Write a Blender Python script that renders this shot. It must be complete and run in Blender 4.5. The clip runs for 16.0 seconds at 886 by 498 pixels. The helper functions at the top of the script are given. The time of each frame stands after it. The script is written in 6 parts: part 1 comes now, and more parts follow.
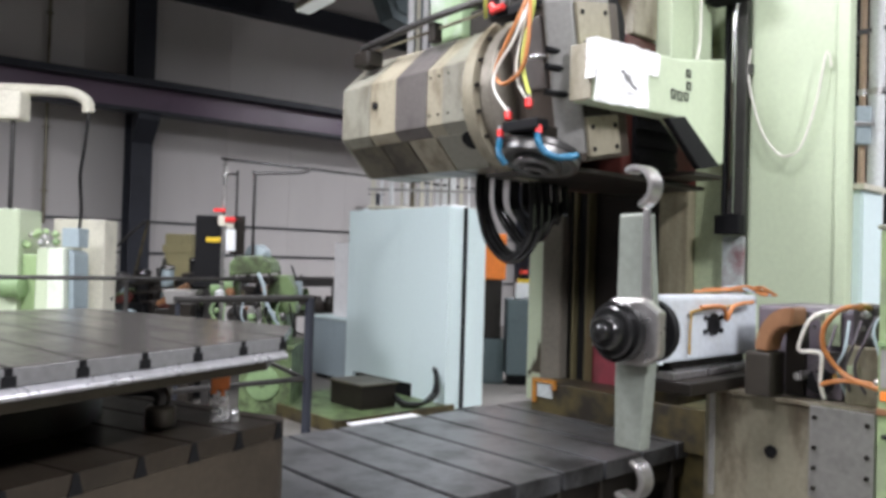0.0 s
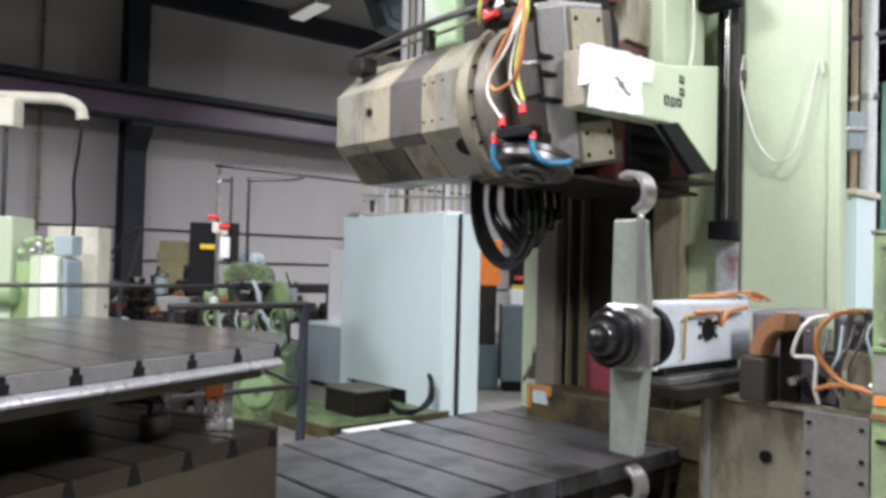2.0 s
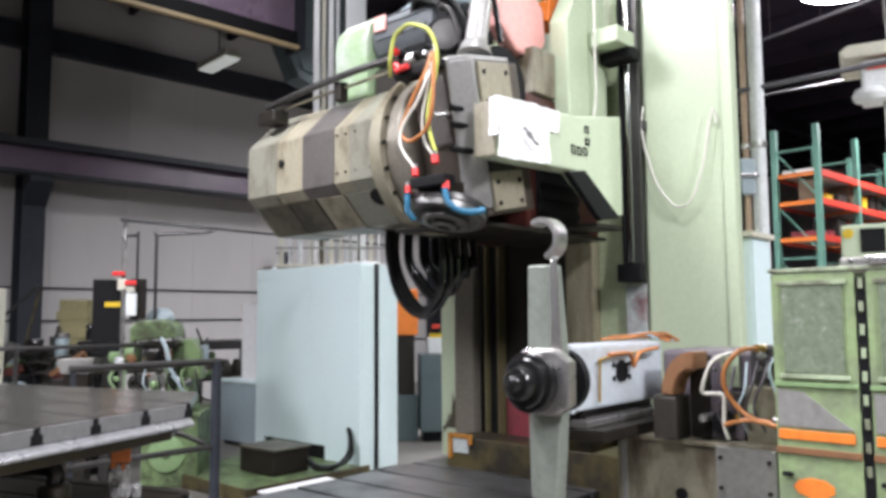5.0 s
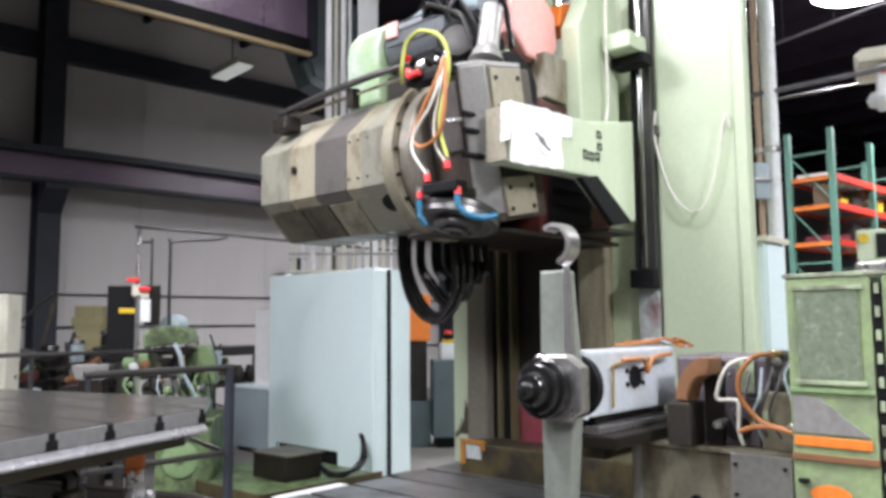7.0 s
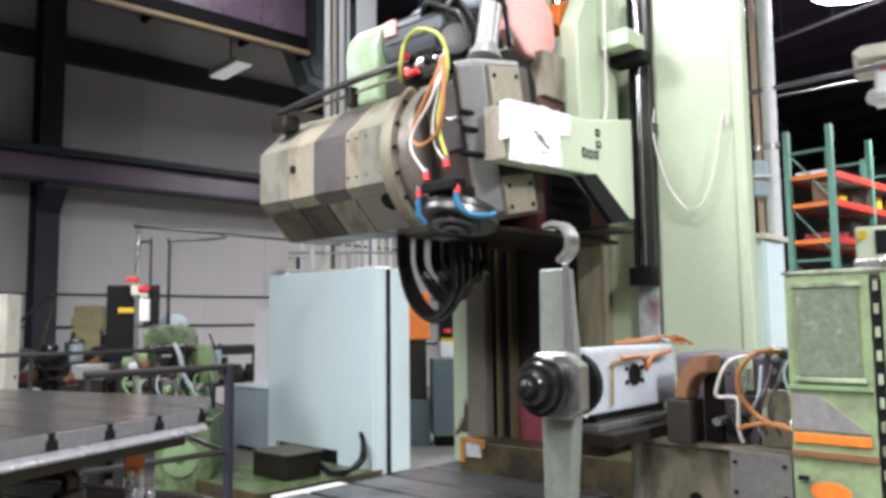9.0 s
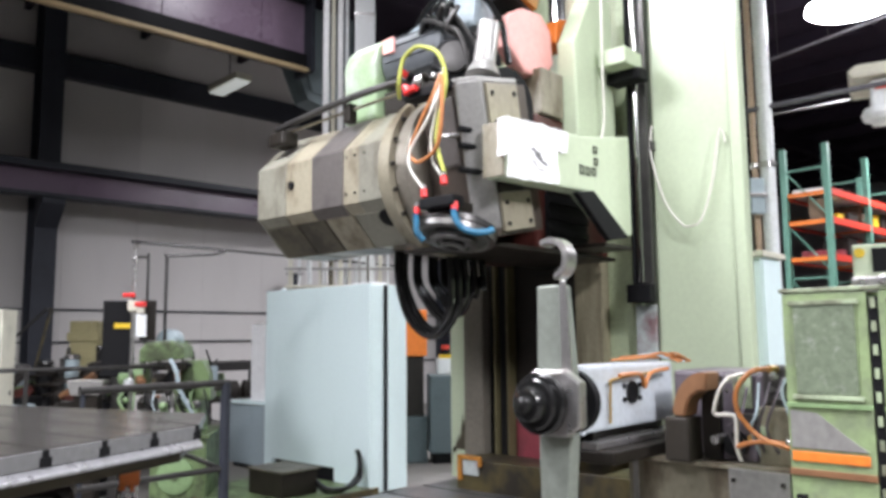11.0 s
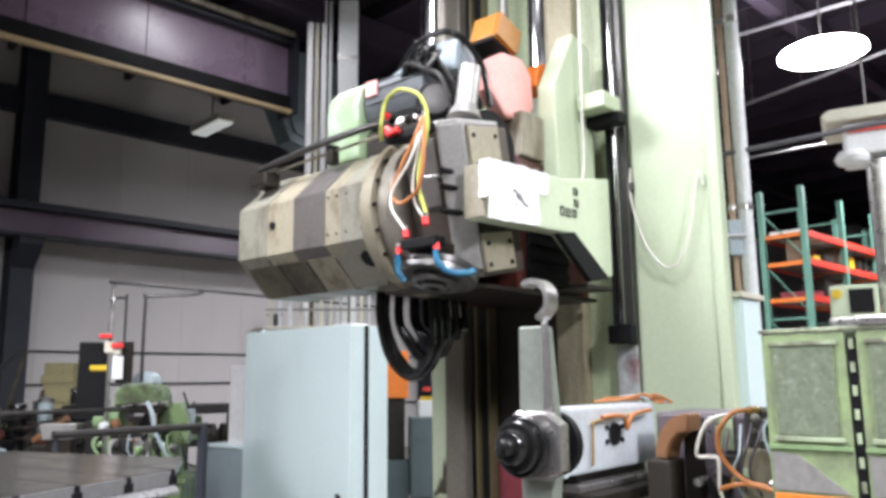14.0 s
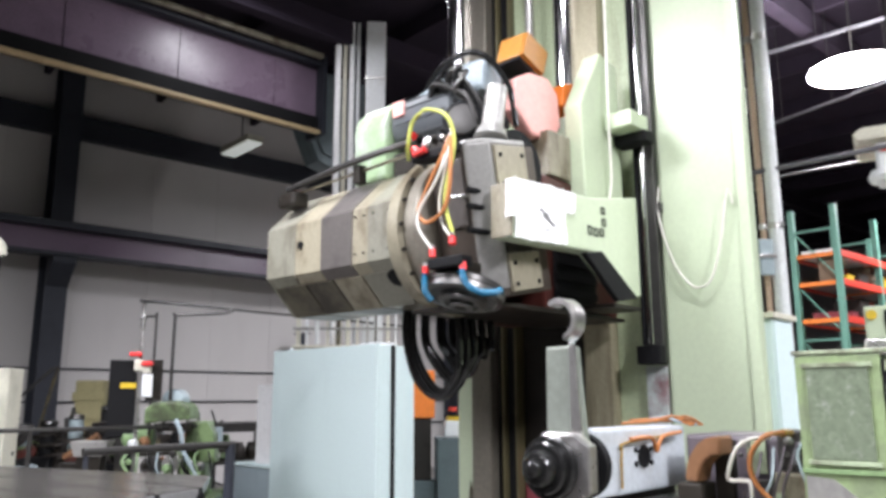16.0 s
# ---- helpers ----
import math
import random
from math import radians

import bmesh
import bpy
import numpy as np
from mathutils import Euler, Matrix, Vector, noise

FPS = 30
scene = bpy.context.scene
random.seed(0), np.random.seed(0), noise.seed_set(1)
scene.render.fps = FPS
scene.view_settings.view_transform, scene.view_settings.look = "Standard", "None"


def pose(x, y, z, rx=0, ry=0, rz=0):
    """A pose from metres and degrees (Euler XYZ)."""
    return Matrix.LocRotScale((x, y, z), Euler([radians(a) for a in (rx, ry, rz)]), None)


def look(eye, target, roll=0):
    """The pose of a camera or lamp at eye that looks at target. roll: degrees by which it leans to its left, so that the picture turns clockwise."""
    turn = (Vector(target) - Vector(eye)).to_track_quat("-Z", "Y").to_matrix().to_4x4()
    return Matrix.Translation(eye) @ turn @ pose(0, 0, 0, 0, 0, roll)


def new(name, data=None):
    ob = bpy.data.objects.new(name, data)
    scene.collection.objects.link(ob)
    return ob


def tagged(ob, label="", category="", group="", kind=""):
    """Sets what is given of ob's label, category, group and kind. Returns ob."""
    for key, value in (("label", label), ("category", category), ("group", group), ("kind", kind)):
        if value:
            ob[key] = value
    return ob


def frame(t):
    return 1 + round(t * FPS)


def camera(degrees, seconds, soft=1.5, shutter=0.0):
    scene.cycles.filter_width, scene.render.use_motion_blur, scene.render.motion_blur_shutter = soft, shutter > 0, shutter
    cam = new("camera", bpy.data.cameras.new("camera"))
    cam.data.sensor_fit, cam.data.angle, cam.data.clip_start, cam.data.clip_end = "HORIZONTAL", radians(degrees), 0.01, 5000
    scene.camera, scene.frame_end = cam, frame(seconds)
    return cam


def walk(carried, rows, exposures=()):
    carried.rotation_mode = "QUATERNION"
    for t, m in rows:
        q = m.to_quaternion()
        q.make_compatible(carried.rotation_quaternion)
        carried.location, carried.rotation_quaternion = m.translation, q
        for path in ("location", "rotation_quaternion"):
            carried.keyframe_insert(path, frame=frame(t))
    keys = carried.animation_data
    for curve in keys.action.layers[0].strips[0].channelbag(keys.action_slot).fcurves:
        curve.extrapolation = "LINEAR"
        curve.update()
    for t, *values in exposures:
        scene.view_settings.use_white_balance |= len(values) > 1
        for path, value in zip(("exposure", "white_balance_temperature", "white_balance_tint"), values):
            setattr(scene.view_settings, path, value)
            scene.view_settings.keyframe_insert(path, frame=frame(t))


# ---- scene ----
cam = camera(59.8, 16.0, soft=3.5)
# seconds, yaw, pitch, roll of the hand-held camera, which stays in its place
PATH = [
    (0.0, 0.00, 0.84, -1.64),
    (0.5, -0.10, 0.94, -1.64),
    (1.0, -0.19, 1.05, -1.44),
    (1.5, -0.15, 1.12, -1.37),
    (2.0, -0.40, 1.32, -1.46),
    (2.5, -0.51, 1.42, -1.58),
    (3.0, -1.57, 1.96, -1.35),
    (3.5, -2.91, 2.42, -0.77),
    (4.0, -5.78, 4.12, 0.09),
    (4.2, -6.58, 4.99, 0.37),
    (6.3, -5.84, 5.10, 0.52),
    (6.5, -5.64, 5.31, 0.56),
    (7.0, -5.62, 5.48, 0.45),
    (7.5, -5.64, 5.57, 0.45),
    (8.0, -5.70, 5.58, 0.57),
    (8.5, -5.55, 5.61, 0.78),
    (8.7, -5.58, 5.36, 0.72),
    (10.8, -5.95, 6.16, 0.50),
    (11.0, -5.86, 6.58, 0.48),
    (11.5, -6.42, 7.76, 0.54),
    (12.0, -7.01, 8.92, 0.91),
    (12.5, -7.26, 9.29, 1.04),
    (13.0, -7.32, 9.33, 0.91),
    (13.5, -7.16, 9.25, 0.94),
    (14.0, -7.22, 9.60, 0.59),
    (14.5, -7.32, 9.85, 0.58),
    (15.0, -6.91, 9.96, 0.69),
    (15.5, -6.38, 10.16, 0.69),
    (16.0, -5.28, 11.05, 0.20),
]
walk(cam, [(t, pose(0, 0, 1.5, 90 + p, r, y)) for t, y, p, r in PATH], exposures=[(0.0, 0.20), (3.0, 0.20), (4.2, 0.22), (8.5, 0.24), (12.0, 0.33), (16.0, 0.38)])

# ---- world and lamps ----
world = bpy.data.worlds.new("world")
scene.world = world
world.use_nodes = True
world.node_tree.nodes["Background"].inputs[0].default_value = (0.9, 0.95, 1.0, 1)
world.node_tree.nodes["Background"].inputs[1].default_value = 0.004


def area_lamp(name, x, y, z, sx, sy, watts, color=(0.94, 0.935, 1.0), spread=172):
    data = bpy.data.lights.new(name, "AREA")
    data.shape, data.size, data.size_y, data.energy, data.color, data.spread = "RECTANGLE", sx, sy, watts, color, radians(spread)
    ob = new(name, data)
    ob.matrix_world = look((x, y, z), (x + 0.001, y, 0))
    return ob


# area lamps added to light the hall, most of them unseen
area_lamp("added_light", -2.8, -1.6, 5.4, 2.0, 0.7, 270)
area_lamp("added_light", 3.2, -1.6, 5.4, 2.0, 0.7, 680)
area_lamp("added_light", 6.4, 3.4, 5.7, 1.6, 0.6, 300)
area_lamp("added_light", 0.5, 2.1, 5.9, 1.2, 0.5, 150)
area_lamp("added_light", -1.8, 3.2, 5.0, 1.5, 1.0, 250)
area_lamp("added_light", -5.6, 3.2, 4.9, 2.0, 0.7, 345)
# this one sits under the visible high-bay lamp
area_lamp("added_light", 5.74, 8.2, 5.28, 0.6, 0.6, 260)
# unseen, added to brighten the crane girder's web
area_lamp("added_light", -0.9, 8.79, 6.75, 1.4, 0.5, 46)
area_lamp("added_light", 2.0, 12.0, 5.6, 2.0, 0.7, 260)
area_lamp("added_light", 10.4, 11.6, 5.6, 2.4, 0.7, 420)


# ---- materials ----
def mat(name, color, rough=0.5, metal=0.0, stain=0.25, stain_color=None, scale=3.0, bump=0.02, grain=40.0, var=0.12, streak=1.0, contrast=(0.52, 0.72), coat=0.0, spec=0.5):
    m = bpy.data.materials.new(name)
    m.use_nodes = True
    nt = m.node_tree
    N, L = nt.nodes, nt.links
    b = N["Principled BSDF"]
    tc = N.new("ShaderNodeTexCoord")
    mp = N.new("ShaderNodeMapping")
    mp.inputs["Scale"].default_value = (1, 1, streak)
    L.new(tc.outputs["Object"], mp.inputs["Vector"])
    big = N.new("ShaderNodeTexNoise")
    big.inputs["Scale"].default_value, big.inputs["Detail"].default_value, big.inputs["Roughness"].default_value = scale, 6, 0.65
    L.new(mp.outputs[0], big.inputs["Vector"])
    fine = N.new("ShaderNodeTexNoise")
    fine.inputs["Scale"].default_value, fine.inputs["Detail"].default_value = grain, 4
    L.new(tc.outputs["Object"], fine.inputs["Vector"])
    ramp = N.new("ShaderNodeValToRGB")
    ramp.color_ramp.elements[0].position, ramp.color_ramp.elements[1].position = contrast
    ramp.color_ramp.elements[0].color = (0, 0, 0, 1)
    ramp.color_ramp.elements[1].color = (stain, stain, stain, 1)
    L.new(big.outputs["Fac"], ramp.inputs[0])
    mix = N.new("ShaderNodeMix")
    mix.data_type = "RGBA"
    sc = stain_color or tuple(c * 0.35 for c in color)
    mix.inputs[6].default_value = (*color, 1)
    mix.inputs[7].default_value = (*sc, 1)
    L.new(ramp.outputs[0], mix.inputs[0])
    hsv = N.new("ShaderNodeHueSaturation")
    mr = N.new("ShaderNodeMapRange")
    mr.inputs["From Min"].default_value, mr.inputs["From Max"].default_value = 0.25, 0.75
    mr.inputs["To Min"].default_value, mr.inputs["To Max"].default_value = 1 - var, 1 + var
    L.new(fine.outputs["Fac"], mr.inputs[0])
    info = N.new("ShaderNodeObjectInfo")
    mul = N.new("ShaderNodeMapRange")
    mul.inputs["To Min"].default_value, mul.inputs["To Max"].default_value = 0.93, 1.07
    L.new(info.outputs["Random"], mul.inputs[0])
    pr = N.new("ShaderNodeMath")
    pr.operation = "MULTIPLY"
    L.new(mr.outputs[0], pr.inputs[0])
    L.new(mul.outputs[0], pr.inputs[1])
    L.new(pr.outputs[0], hsv.inputs["Value"])
    L.new(mix.outputs[2], hsv.inputs["Color"])
    L.new(hsv.outputs[0], b.inputs["Base Color"])
    rr = N.new("ShaderNodeMapRange")
    rr.inputs["To Min"].default_value, rr.inputs["To Max"].default_value = max(0.03, rough - 0.12), min(1, rough + 0.15)
    L.new(big.outputs["Fac"], rr.inputs[0])
    L.new(rr.outputs[0], b.inputs["Roughness"])
    b.inputs["Metallic"].default_value = metal
    b.inputs["Coat Weight"].default_value = coat
    b.inputs["Specular IOR Level"].default_value = spec
    if bump:
        bp = N.new("ShaderNodeBump")
        bp.inputs["Strength"].default_value, bp.inputs["Distance"].default_value = 0.5, bump * 0.05
        L.new(fine.outputs["Fac"], bp.inputs["Height"])
        L.new(bp.outputs[0], b.inputs["Normal"])
    return m


def glow(name, color, strength):
    m = bpy.data.materials.new(name)
    m.use_nodes = True
    b = m.node_tree.nodes["Principled BSDF"]
    b.inputs["Base Color"].default_value = (*color, 1)
    b.inputs["Emission Color"].default_value = (*color, 1)
    b.inputs["Emission Strength"].default_value = strength
    return m


GREEN = mat("pale_green_paint", (0.53, 0.61, 0.44), 0.30, stain=0.35, stain_color=(0.40, 0.47, 0.33), scale=1.3, streak=0.25, coat=0.25, var=0.05)
GREEN_WORN = mat("worn_green_paint", (0.40, 0.48, 0.32), 0.42, stain=0.92, stain_color=(0.10, 0.09, 0.065), scale=4, streak=0.5, contrast=(0.44, 0.62))
GREEN_DARK = mat("machine_green_paint", (0.22, 0.33, 0.16), 0.4, stain=0.5, scale=4)
GREEN_MID = mat("mid_green_paint", (0.33, 0.46, 0.23), 0.4, stain=0.4, scale=3)
BLUE = mat("pale_blue_paint", (0.69, 0.82, 0.83), 0.38, stain=0.3, stain_color=(0.50, 0.61, 0.62), scale=1.6, streak=0.3, var=0.03)
BLUE_DK = mat("grey_blue_paint", (0.32, 0.39, 0.42), 0.45, stain=0.3, scale=2.5)
BEIGE = mat("oily_beige_paint", (0.275, 0.25, 0.185), 0.34, stain=0.92, stain_color=(0.09, 0.066, 0.036), scale=5, contrast=(0.50, 0.68), streak=0.4)
OLIVE = mat("oily_grey_green_paint", (0.215, 0.21, 0.17), 0.34, stain=0.92, stain_color=(0.075, 0.06, 0.04), scale=4.5, contrast=(0.50, 0.70), streak=0.4)
MAUVE = mat("grey_steel_band", (0.125, 0.113, 0.107), 0.38, 0.3, stain=0.6, scale=5)
# Oily casting, darkened further to deepen shade under table and head.
OILY_DARK = mat("oily_darkened_casting", (0.018, 0.015, 0.012), 0.4, stain=0.8, stain_color=(0.009, 0.008, 0.007), scale=5, spec=0.25)
STEEL = mat("ground_steel", (0.56, 0.55, 0.54), 0.28, 0.9, stain=0.45, stain_color=(0.22, 0.2, 0.18), scale=6)
STEEL_DK = mat("dark_oiled_steel", (0.085, 0.082, 0.08), 0.34, 0.75, stain=0.5, scale=5)
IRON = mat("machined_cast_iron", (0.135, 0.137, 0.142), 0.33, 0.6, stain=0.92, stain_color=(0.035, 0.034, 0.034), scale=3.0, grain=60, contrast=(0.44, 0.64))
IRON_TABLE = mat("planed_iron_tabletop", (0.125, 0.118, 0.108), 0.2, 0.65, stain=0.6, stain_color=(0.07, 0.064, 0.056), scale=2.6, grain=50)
# Oily iron, its colour lowered to carry the shade under the table.
IRON_DARKENED = mat("oily_iron_darkened", (0.034, 0.029, 0.023), 0.45, 0.25, stain=0.6, stain_color=(0.014, 0.012, 0.009), scale=3, streak=0.4)
CHROME = mat("polished_chrome", (0.78, 0.78, 0.78), 0.08, 1.0, stain=0.1, bump=0)
GALV = mat("worn_bare_plate", (0.27, 0.25, 0.185), 0.38, 0.25, stain=0.9, stain_color=(0.095, 0.068, 0.042), scale=5, contrast=(0.46, 0.64), streak=0.35)
PLATE = mat("brushed_plate", (0.34, 0.335, 0.32), 0.34, 0.45, stain=0.5, scale=4)
WHITE = mat("white_enamel", (0.74, 0.76, 0.77), 0.35, stain=0.3, stain_color=(0.5, 0.48, 0.42), scale=6)
PAPER = mat("white_masking_sheet", (0.90, 0.90, 0.91), 0.6, stain=0.12, scale=8)
CREAM = mat("cream_paint", (0.62, 0.60, 0.50), 0.45, stain=0.3, scale=4)
RUBBER = mat("black_rubber_hose", (0.012, 0.012, 0.012), 0.18, stain=0.2, var=0.1)
# Flat black; low specular keeps the slot inserts as dark as shade.
BLACK = mat("flat_black", (0.008, 0.008, 0.009), 0.6, stain=0.3, spec=0.15)
DARKBROWN = mat("red_brown_oily_casting", (0.07, 0.018, 0.014), 0.4, stain=0.8, stain_color=(0.03, 0.02, 0.018), scale=4)
RED = mat("red_plastic", (0.75, 0.03, 0.03), 0.4, stain=0.1)
REDPAINT = mat("dull_red_way", (0.24, 0.045, 0.06), 0.4, stain=0.7, stain_color=(0.05, 0.03, 0.03), scale=3, streak=0.3)
PINK = mat("faded_red_cover", (0.84, 0.42, 0.38), 0.4, stain=0.3, stain_color=(0.8, 0.5, 0.45), scale=4)
ORANGE = mat("orange_paint", (0.75, 0.20, 0.03), 0.42, stain=0.35, scale=6)
ORANGE_BOX = mat("amber_box_paint", (0.42, 0.18, 0.03), 0.4, stain=0.5, stain_color=(0.3, 0.13, 0.04), scale=5)
ORANGE_HOSE = mat("orange_hose", (0.42, 0.16, 0.05), 0.4, stain=0.3)
YELLOW_HOSE = mat("yellow_green_hose", (0.45, 0.48, 0.10), 0.35, stain=0.2)
CLEAR_HOSE = mat("milky_hose", (0.68, 0.66, 0.60), 0.35, stain=0.2)
BLUE_HOSE = mat("blue_segment_hose", (0.010, 0.12, 0.22), 0.4, stain=0.2)
YELLOW = mat("yellow_paint", (0.72, 0.50, 0.03), 0.45, stain=0.4, scale=6)
YELLOW_DIRTY = mat("dirty_yellow_base", (0.085, 0.068, 0.026), 0.45, stain=0.95, stain_color=(0.022, 0.018, 0.013), scale=5, contrast=(0.42, 0.60))
COPPER = mat("copper_brown_guard", (0.24, 0.12, 0.06), 0.42, 0.2, stain=0.5, scale=5)
PURPLE = mat("purple_primer_steel", (0.12, 0.075, 0.12), 0.3, stain=0.5, stain_color=(0.05, 0.035, 0.05), scale=1.5)
COLUMN_BLUE = mat("dark_blue_grey_steel", (0.029, 0.032, 0.042), 0.5, stain=0.4, scale=2, spec=0.3)
DECK = mat("dark_roof_deck", (0.022, 0.016, 0.026), 0.8, stain=0.4, scale=1, spec=0.2)
WALLM = mat("grey_insulated_panel", (0.53, 0.51, 0.50), 0.6, stain=0.35, stain_color=(0.44, 0.42, 0.41), scale=0.9, streak=0.3, var=0.04)
CONCRETE = mat("oily_concrete", (0.175, 0.164, 0.152), 0.5, stain=0.8, stain_color=(0.10, 0.09, 0.08), scale=1.2, grain=25)
TEAL = mat("teal_rack_paint", (0.12, 0.27, 0.21), 0.45, stain=0.5)
REDORANGE = mat("red_orange_beam", (0.60, 0.05, 0.03), 0.45, stain=0.3)
CARD = mat("brown_cardboard", (0.16, 0.11, 0.07), 0.7, stain=0.4)
CLUTTER = mat("dark_clutter", (0.030, 0.025, 0.022), 0.5, stain=0.6, scale=6, spec=0.3)
MESHG = mat("dirty_guard_window", (0.165, 0.20, 0.14), 0.25, stain=0.8, stain_color=(0.30, 0.33, 0.28), scale=24, contrast=(0.58, 0.68), var=0.25, grain=45)
ARM = mat("scraped_grey_green", (0.26, 0.285, 0.25), 0.36, 0.25, stain=0.6, stain_color=(0.12, 0.12, 0.10), scale=4, streak=0.25)
PURPLE_GREY = mat("purple_grey_paint", (0.10, 0.085, 0.10), 0.4, stain=0.8, stain_color=(0.035, 0.03, 0.035), scale=6)
CARRIAGE = mat("pale_enamel_beam", (0.52, 0.56, 0.60), 0.33, stain=0.35, stain_color=(0.38, 0.36, 0.30), scale=6)
BEAM_TOP = mat("dull_galvanised_conduit", (0.13, 0.125, 0.14), 0.5, 0.3, stain=0.4, scale=5)
TRUCK = mat("dark_teal_grey", (0.11, 0.145, 0.155), 0.5, stain=0.4)
MOTTLED = mat("mottled_grey_panel", (0.42, 0.46, 0.45), 0.4, stain=0.9, stain_color=(0.20, 0.08, 0.09), scale=3.5, contrast=(0.45, 0.6))
BRASS = mat("tarnished_brass", (0.42, 0.26, 0.07), 0.35, 0.6, stain=0.4)
GREEN_SPLASH = mat("splashed_green_paint", (0.27, 0.355, 0.18), 0.36, stain=0.8, stain_color=(0.19, 0.225, 0.145), scale=6, contrast=(0.42, 0.62))
LIGHT_COVER = mat("bright_pale_cover", (0.72, 0.78, 0.66), 0.4, stain=0.2)
PIPE_TAN = mat("tan_pipe_paint", (0.50, 0.36, 0.26), 0.45, stain=0.3)
BROWN_GEAR = mat("oily_brown_grey", (0.085, 0.068, 0.056), 0.36, 0.3, stain=0.8, stain_color=(0.05, 0.038, 0.03), scale=5)
MOTOR = mat("dark_grey_motor", (0.11, 0.12, 0.13), 0.4, 0.2, stain=0.5, scale=5)
JACKET = mat("pale_grey_jacket", (0.27, 0.32, 0.35), 0.35, stain=0.3, scale=5)
NOSE = mat("dark_turned_steel", (0.20, 0.195, 0.19), 0.34, 0.8, stain=0.4, scale=6)
# Oily brown that also carries the shade of the head's lower faces.
OILY_SHADED = mat("oily_brown_shaded", (0.085, 0.074, 0.05), 0.32, stain=0.9, stain_color=(0.025, 0.02, 0.014), scale=6, contrast=(0.44, 0.6))
PURPLE_LIGHT = mat("lavender_girder_paint", (0.20, 0.145, 0.20), 0.28, stain=0.5, stain_color=(0.12, 0.08, 0.12), scale=1.5)
ACRYLIC = glow("glowing_acrylic", (1.0, 0.97, 1.0), 80.0)
# Panel colour lowered so the closing walls bounce less light.
WALL_LOW_BOUNCE = mat("low_bounce_panel_wall", (0.22, 0.21, 0.215), 0.6, stain=0.3, scale=0.9)
WAY_GREY = mat("greasy_grey_way", (0.235, 0.215, 0.18), 0.3, 0.4, stain=0.8, stain_color=(0.10, 0.088, 0.07), scale=3, streak=0.15)
WAY_GREEN = mat("oily_green_way_cover", (0.42, 0.49, 0.32), 0.4, stain=0.85, stain_color=(0.16, 0.13, 0.08), scale=3, streak=0.12, contrast=(0.52, 0.68))
TAN_WAY = mat("greasy_tan_way", (0.38, 0.345, 0.24), 0.34, 0.15, stain=0.85, stain_color=(0.16, 0.14, 0.09), scale=4, streak=0.1, contrast=(0.46, 0.62))
GREY_MARK = mat("grey_mark", (0.20, 0.20, 0.20), 0.6, stain=0.5, scale=30)
FOIL = mat("crumpled_foil", (0.72, 0.72, 0.72), 0.25, 0.8, stain=0.4, scale=20, bump=0.4, grain=60)
TAN_CRATE = mat("dirty_tan_wood", (0.25, 0.22, 0.11), 0.6, stain=0.6, scale=6)
LAMP = glow("lamp_glass", (1.0, 0.98, 1.0), 30.0)
LAMP_DIM = glow("lamp_tube", (0.95, 1.0, 0.97), 0.25)
GRINDER = mat("old_grinder_green", (0.155, 0.225, 0.10), 0.42, stain=0.9, stain_color=(0.045, 0.055, 0.028), scale=7, contrast=(0.42, 0.62))
# Pale patches hold both scuffs and the cover's specular glare.
COVER_GREEN = mat("scuffed_green_with_glare", (0.27, 0.37, 0.22), 0.32, stain=0.8, stain_color=(0.42, 0.44, 0.42), scale=4, contrast=(0.50, 0.66), streak=0.5)
TABLE_FACE = mat("milled_table_edge", (0.21, 0.21, 0.215), 0.42, 0.35, stain=0.5, stain_color=(0.13, 0.125, 0.12), scale=6)
TABLE_LIP = mat("polished_table_lip", (0.44, 0.44, 0.46), 0.28, 0.6, stain=0.45, stain_color=(0.24, 0.235, 0.23), scale=9)
# Darker than the slide body: the table's shade is put into this colour.
SLIDE_TOP_SHADED = mat("oiled_slide_top_shaded", (0.036, 0.029, 0.022), 0.38, 0.15, stain=0.7, stain_color=(0.016, 0.013, 0.01), scale=4, spec=0.3)
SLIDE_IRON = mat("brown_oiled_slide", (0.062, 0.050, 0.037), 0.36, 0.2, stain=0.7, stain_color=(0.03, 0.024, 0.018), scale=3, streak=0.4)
WAY_OLIVE = mat("greasy_olive_edge", (0.12, 0.105, 0.055), 0.35, 0.2, stain=0.8, stain_color=(0.03, 0.025, 0.015), scale=4, streak=0.15)

# ---- building helpers ----
MA = 42.0   # turn of the machine's axes
WA = 36.5   # turn of the hall's axes
ORG = {}


def thing(name, ang, origin, label, category, group="", kind=""):
    ob = new(name)
    o = Vector(origin)
    ob.matrix_world = pose(0, 0, 0, 0, 0, ang) @ Matrix.Translation(o)
    ob.empty_display_size = 0.1
    ORG[ob] = o
    return tagged(ob, label, category, group, kind)


def part(name, bm, material, parent, label="", smooth=False):
    o = ORG[parent]
    me = bpy.data.meshes.new(name)
    bm.transform(Matrix.Translation(-o))
    bm.to_mesh(me)
    bm.free()
    if smooth:
        me.polygons.foreach_set("use_smooth", [True] * len(me.polygons))
        me.set_sharp_from_angle(angle=radians(40))
    me.materials.append(material)
    ob = new(name, me)
    ob.parent = parent
    ORG[ob] = o
    return tagged(ob, label)


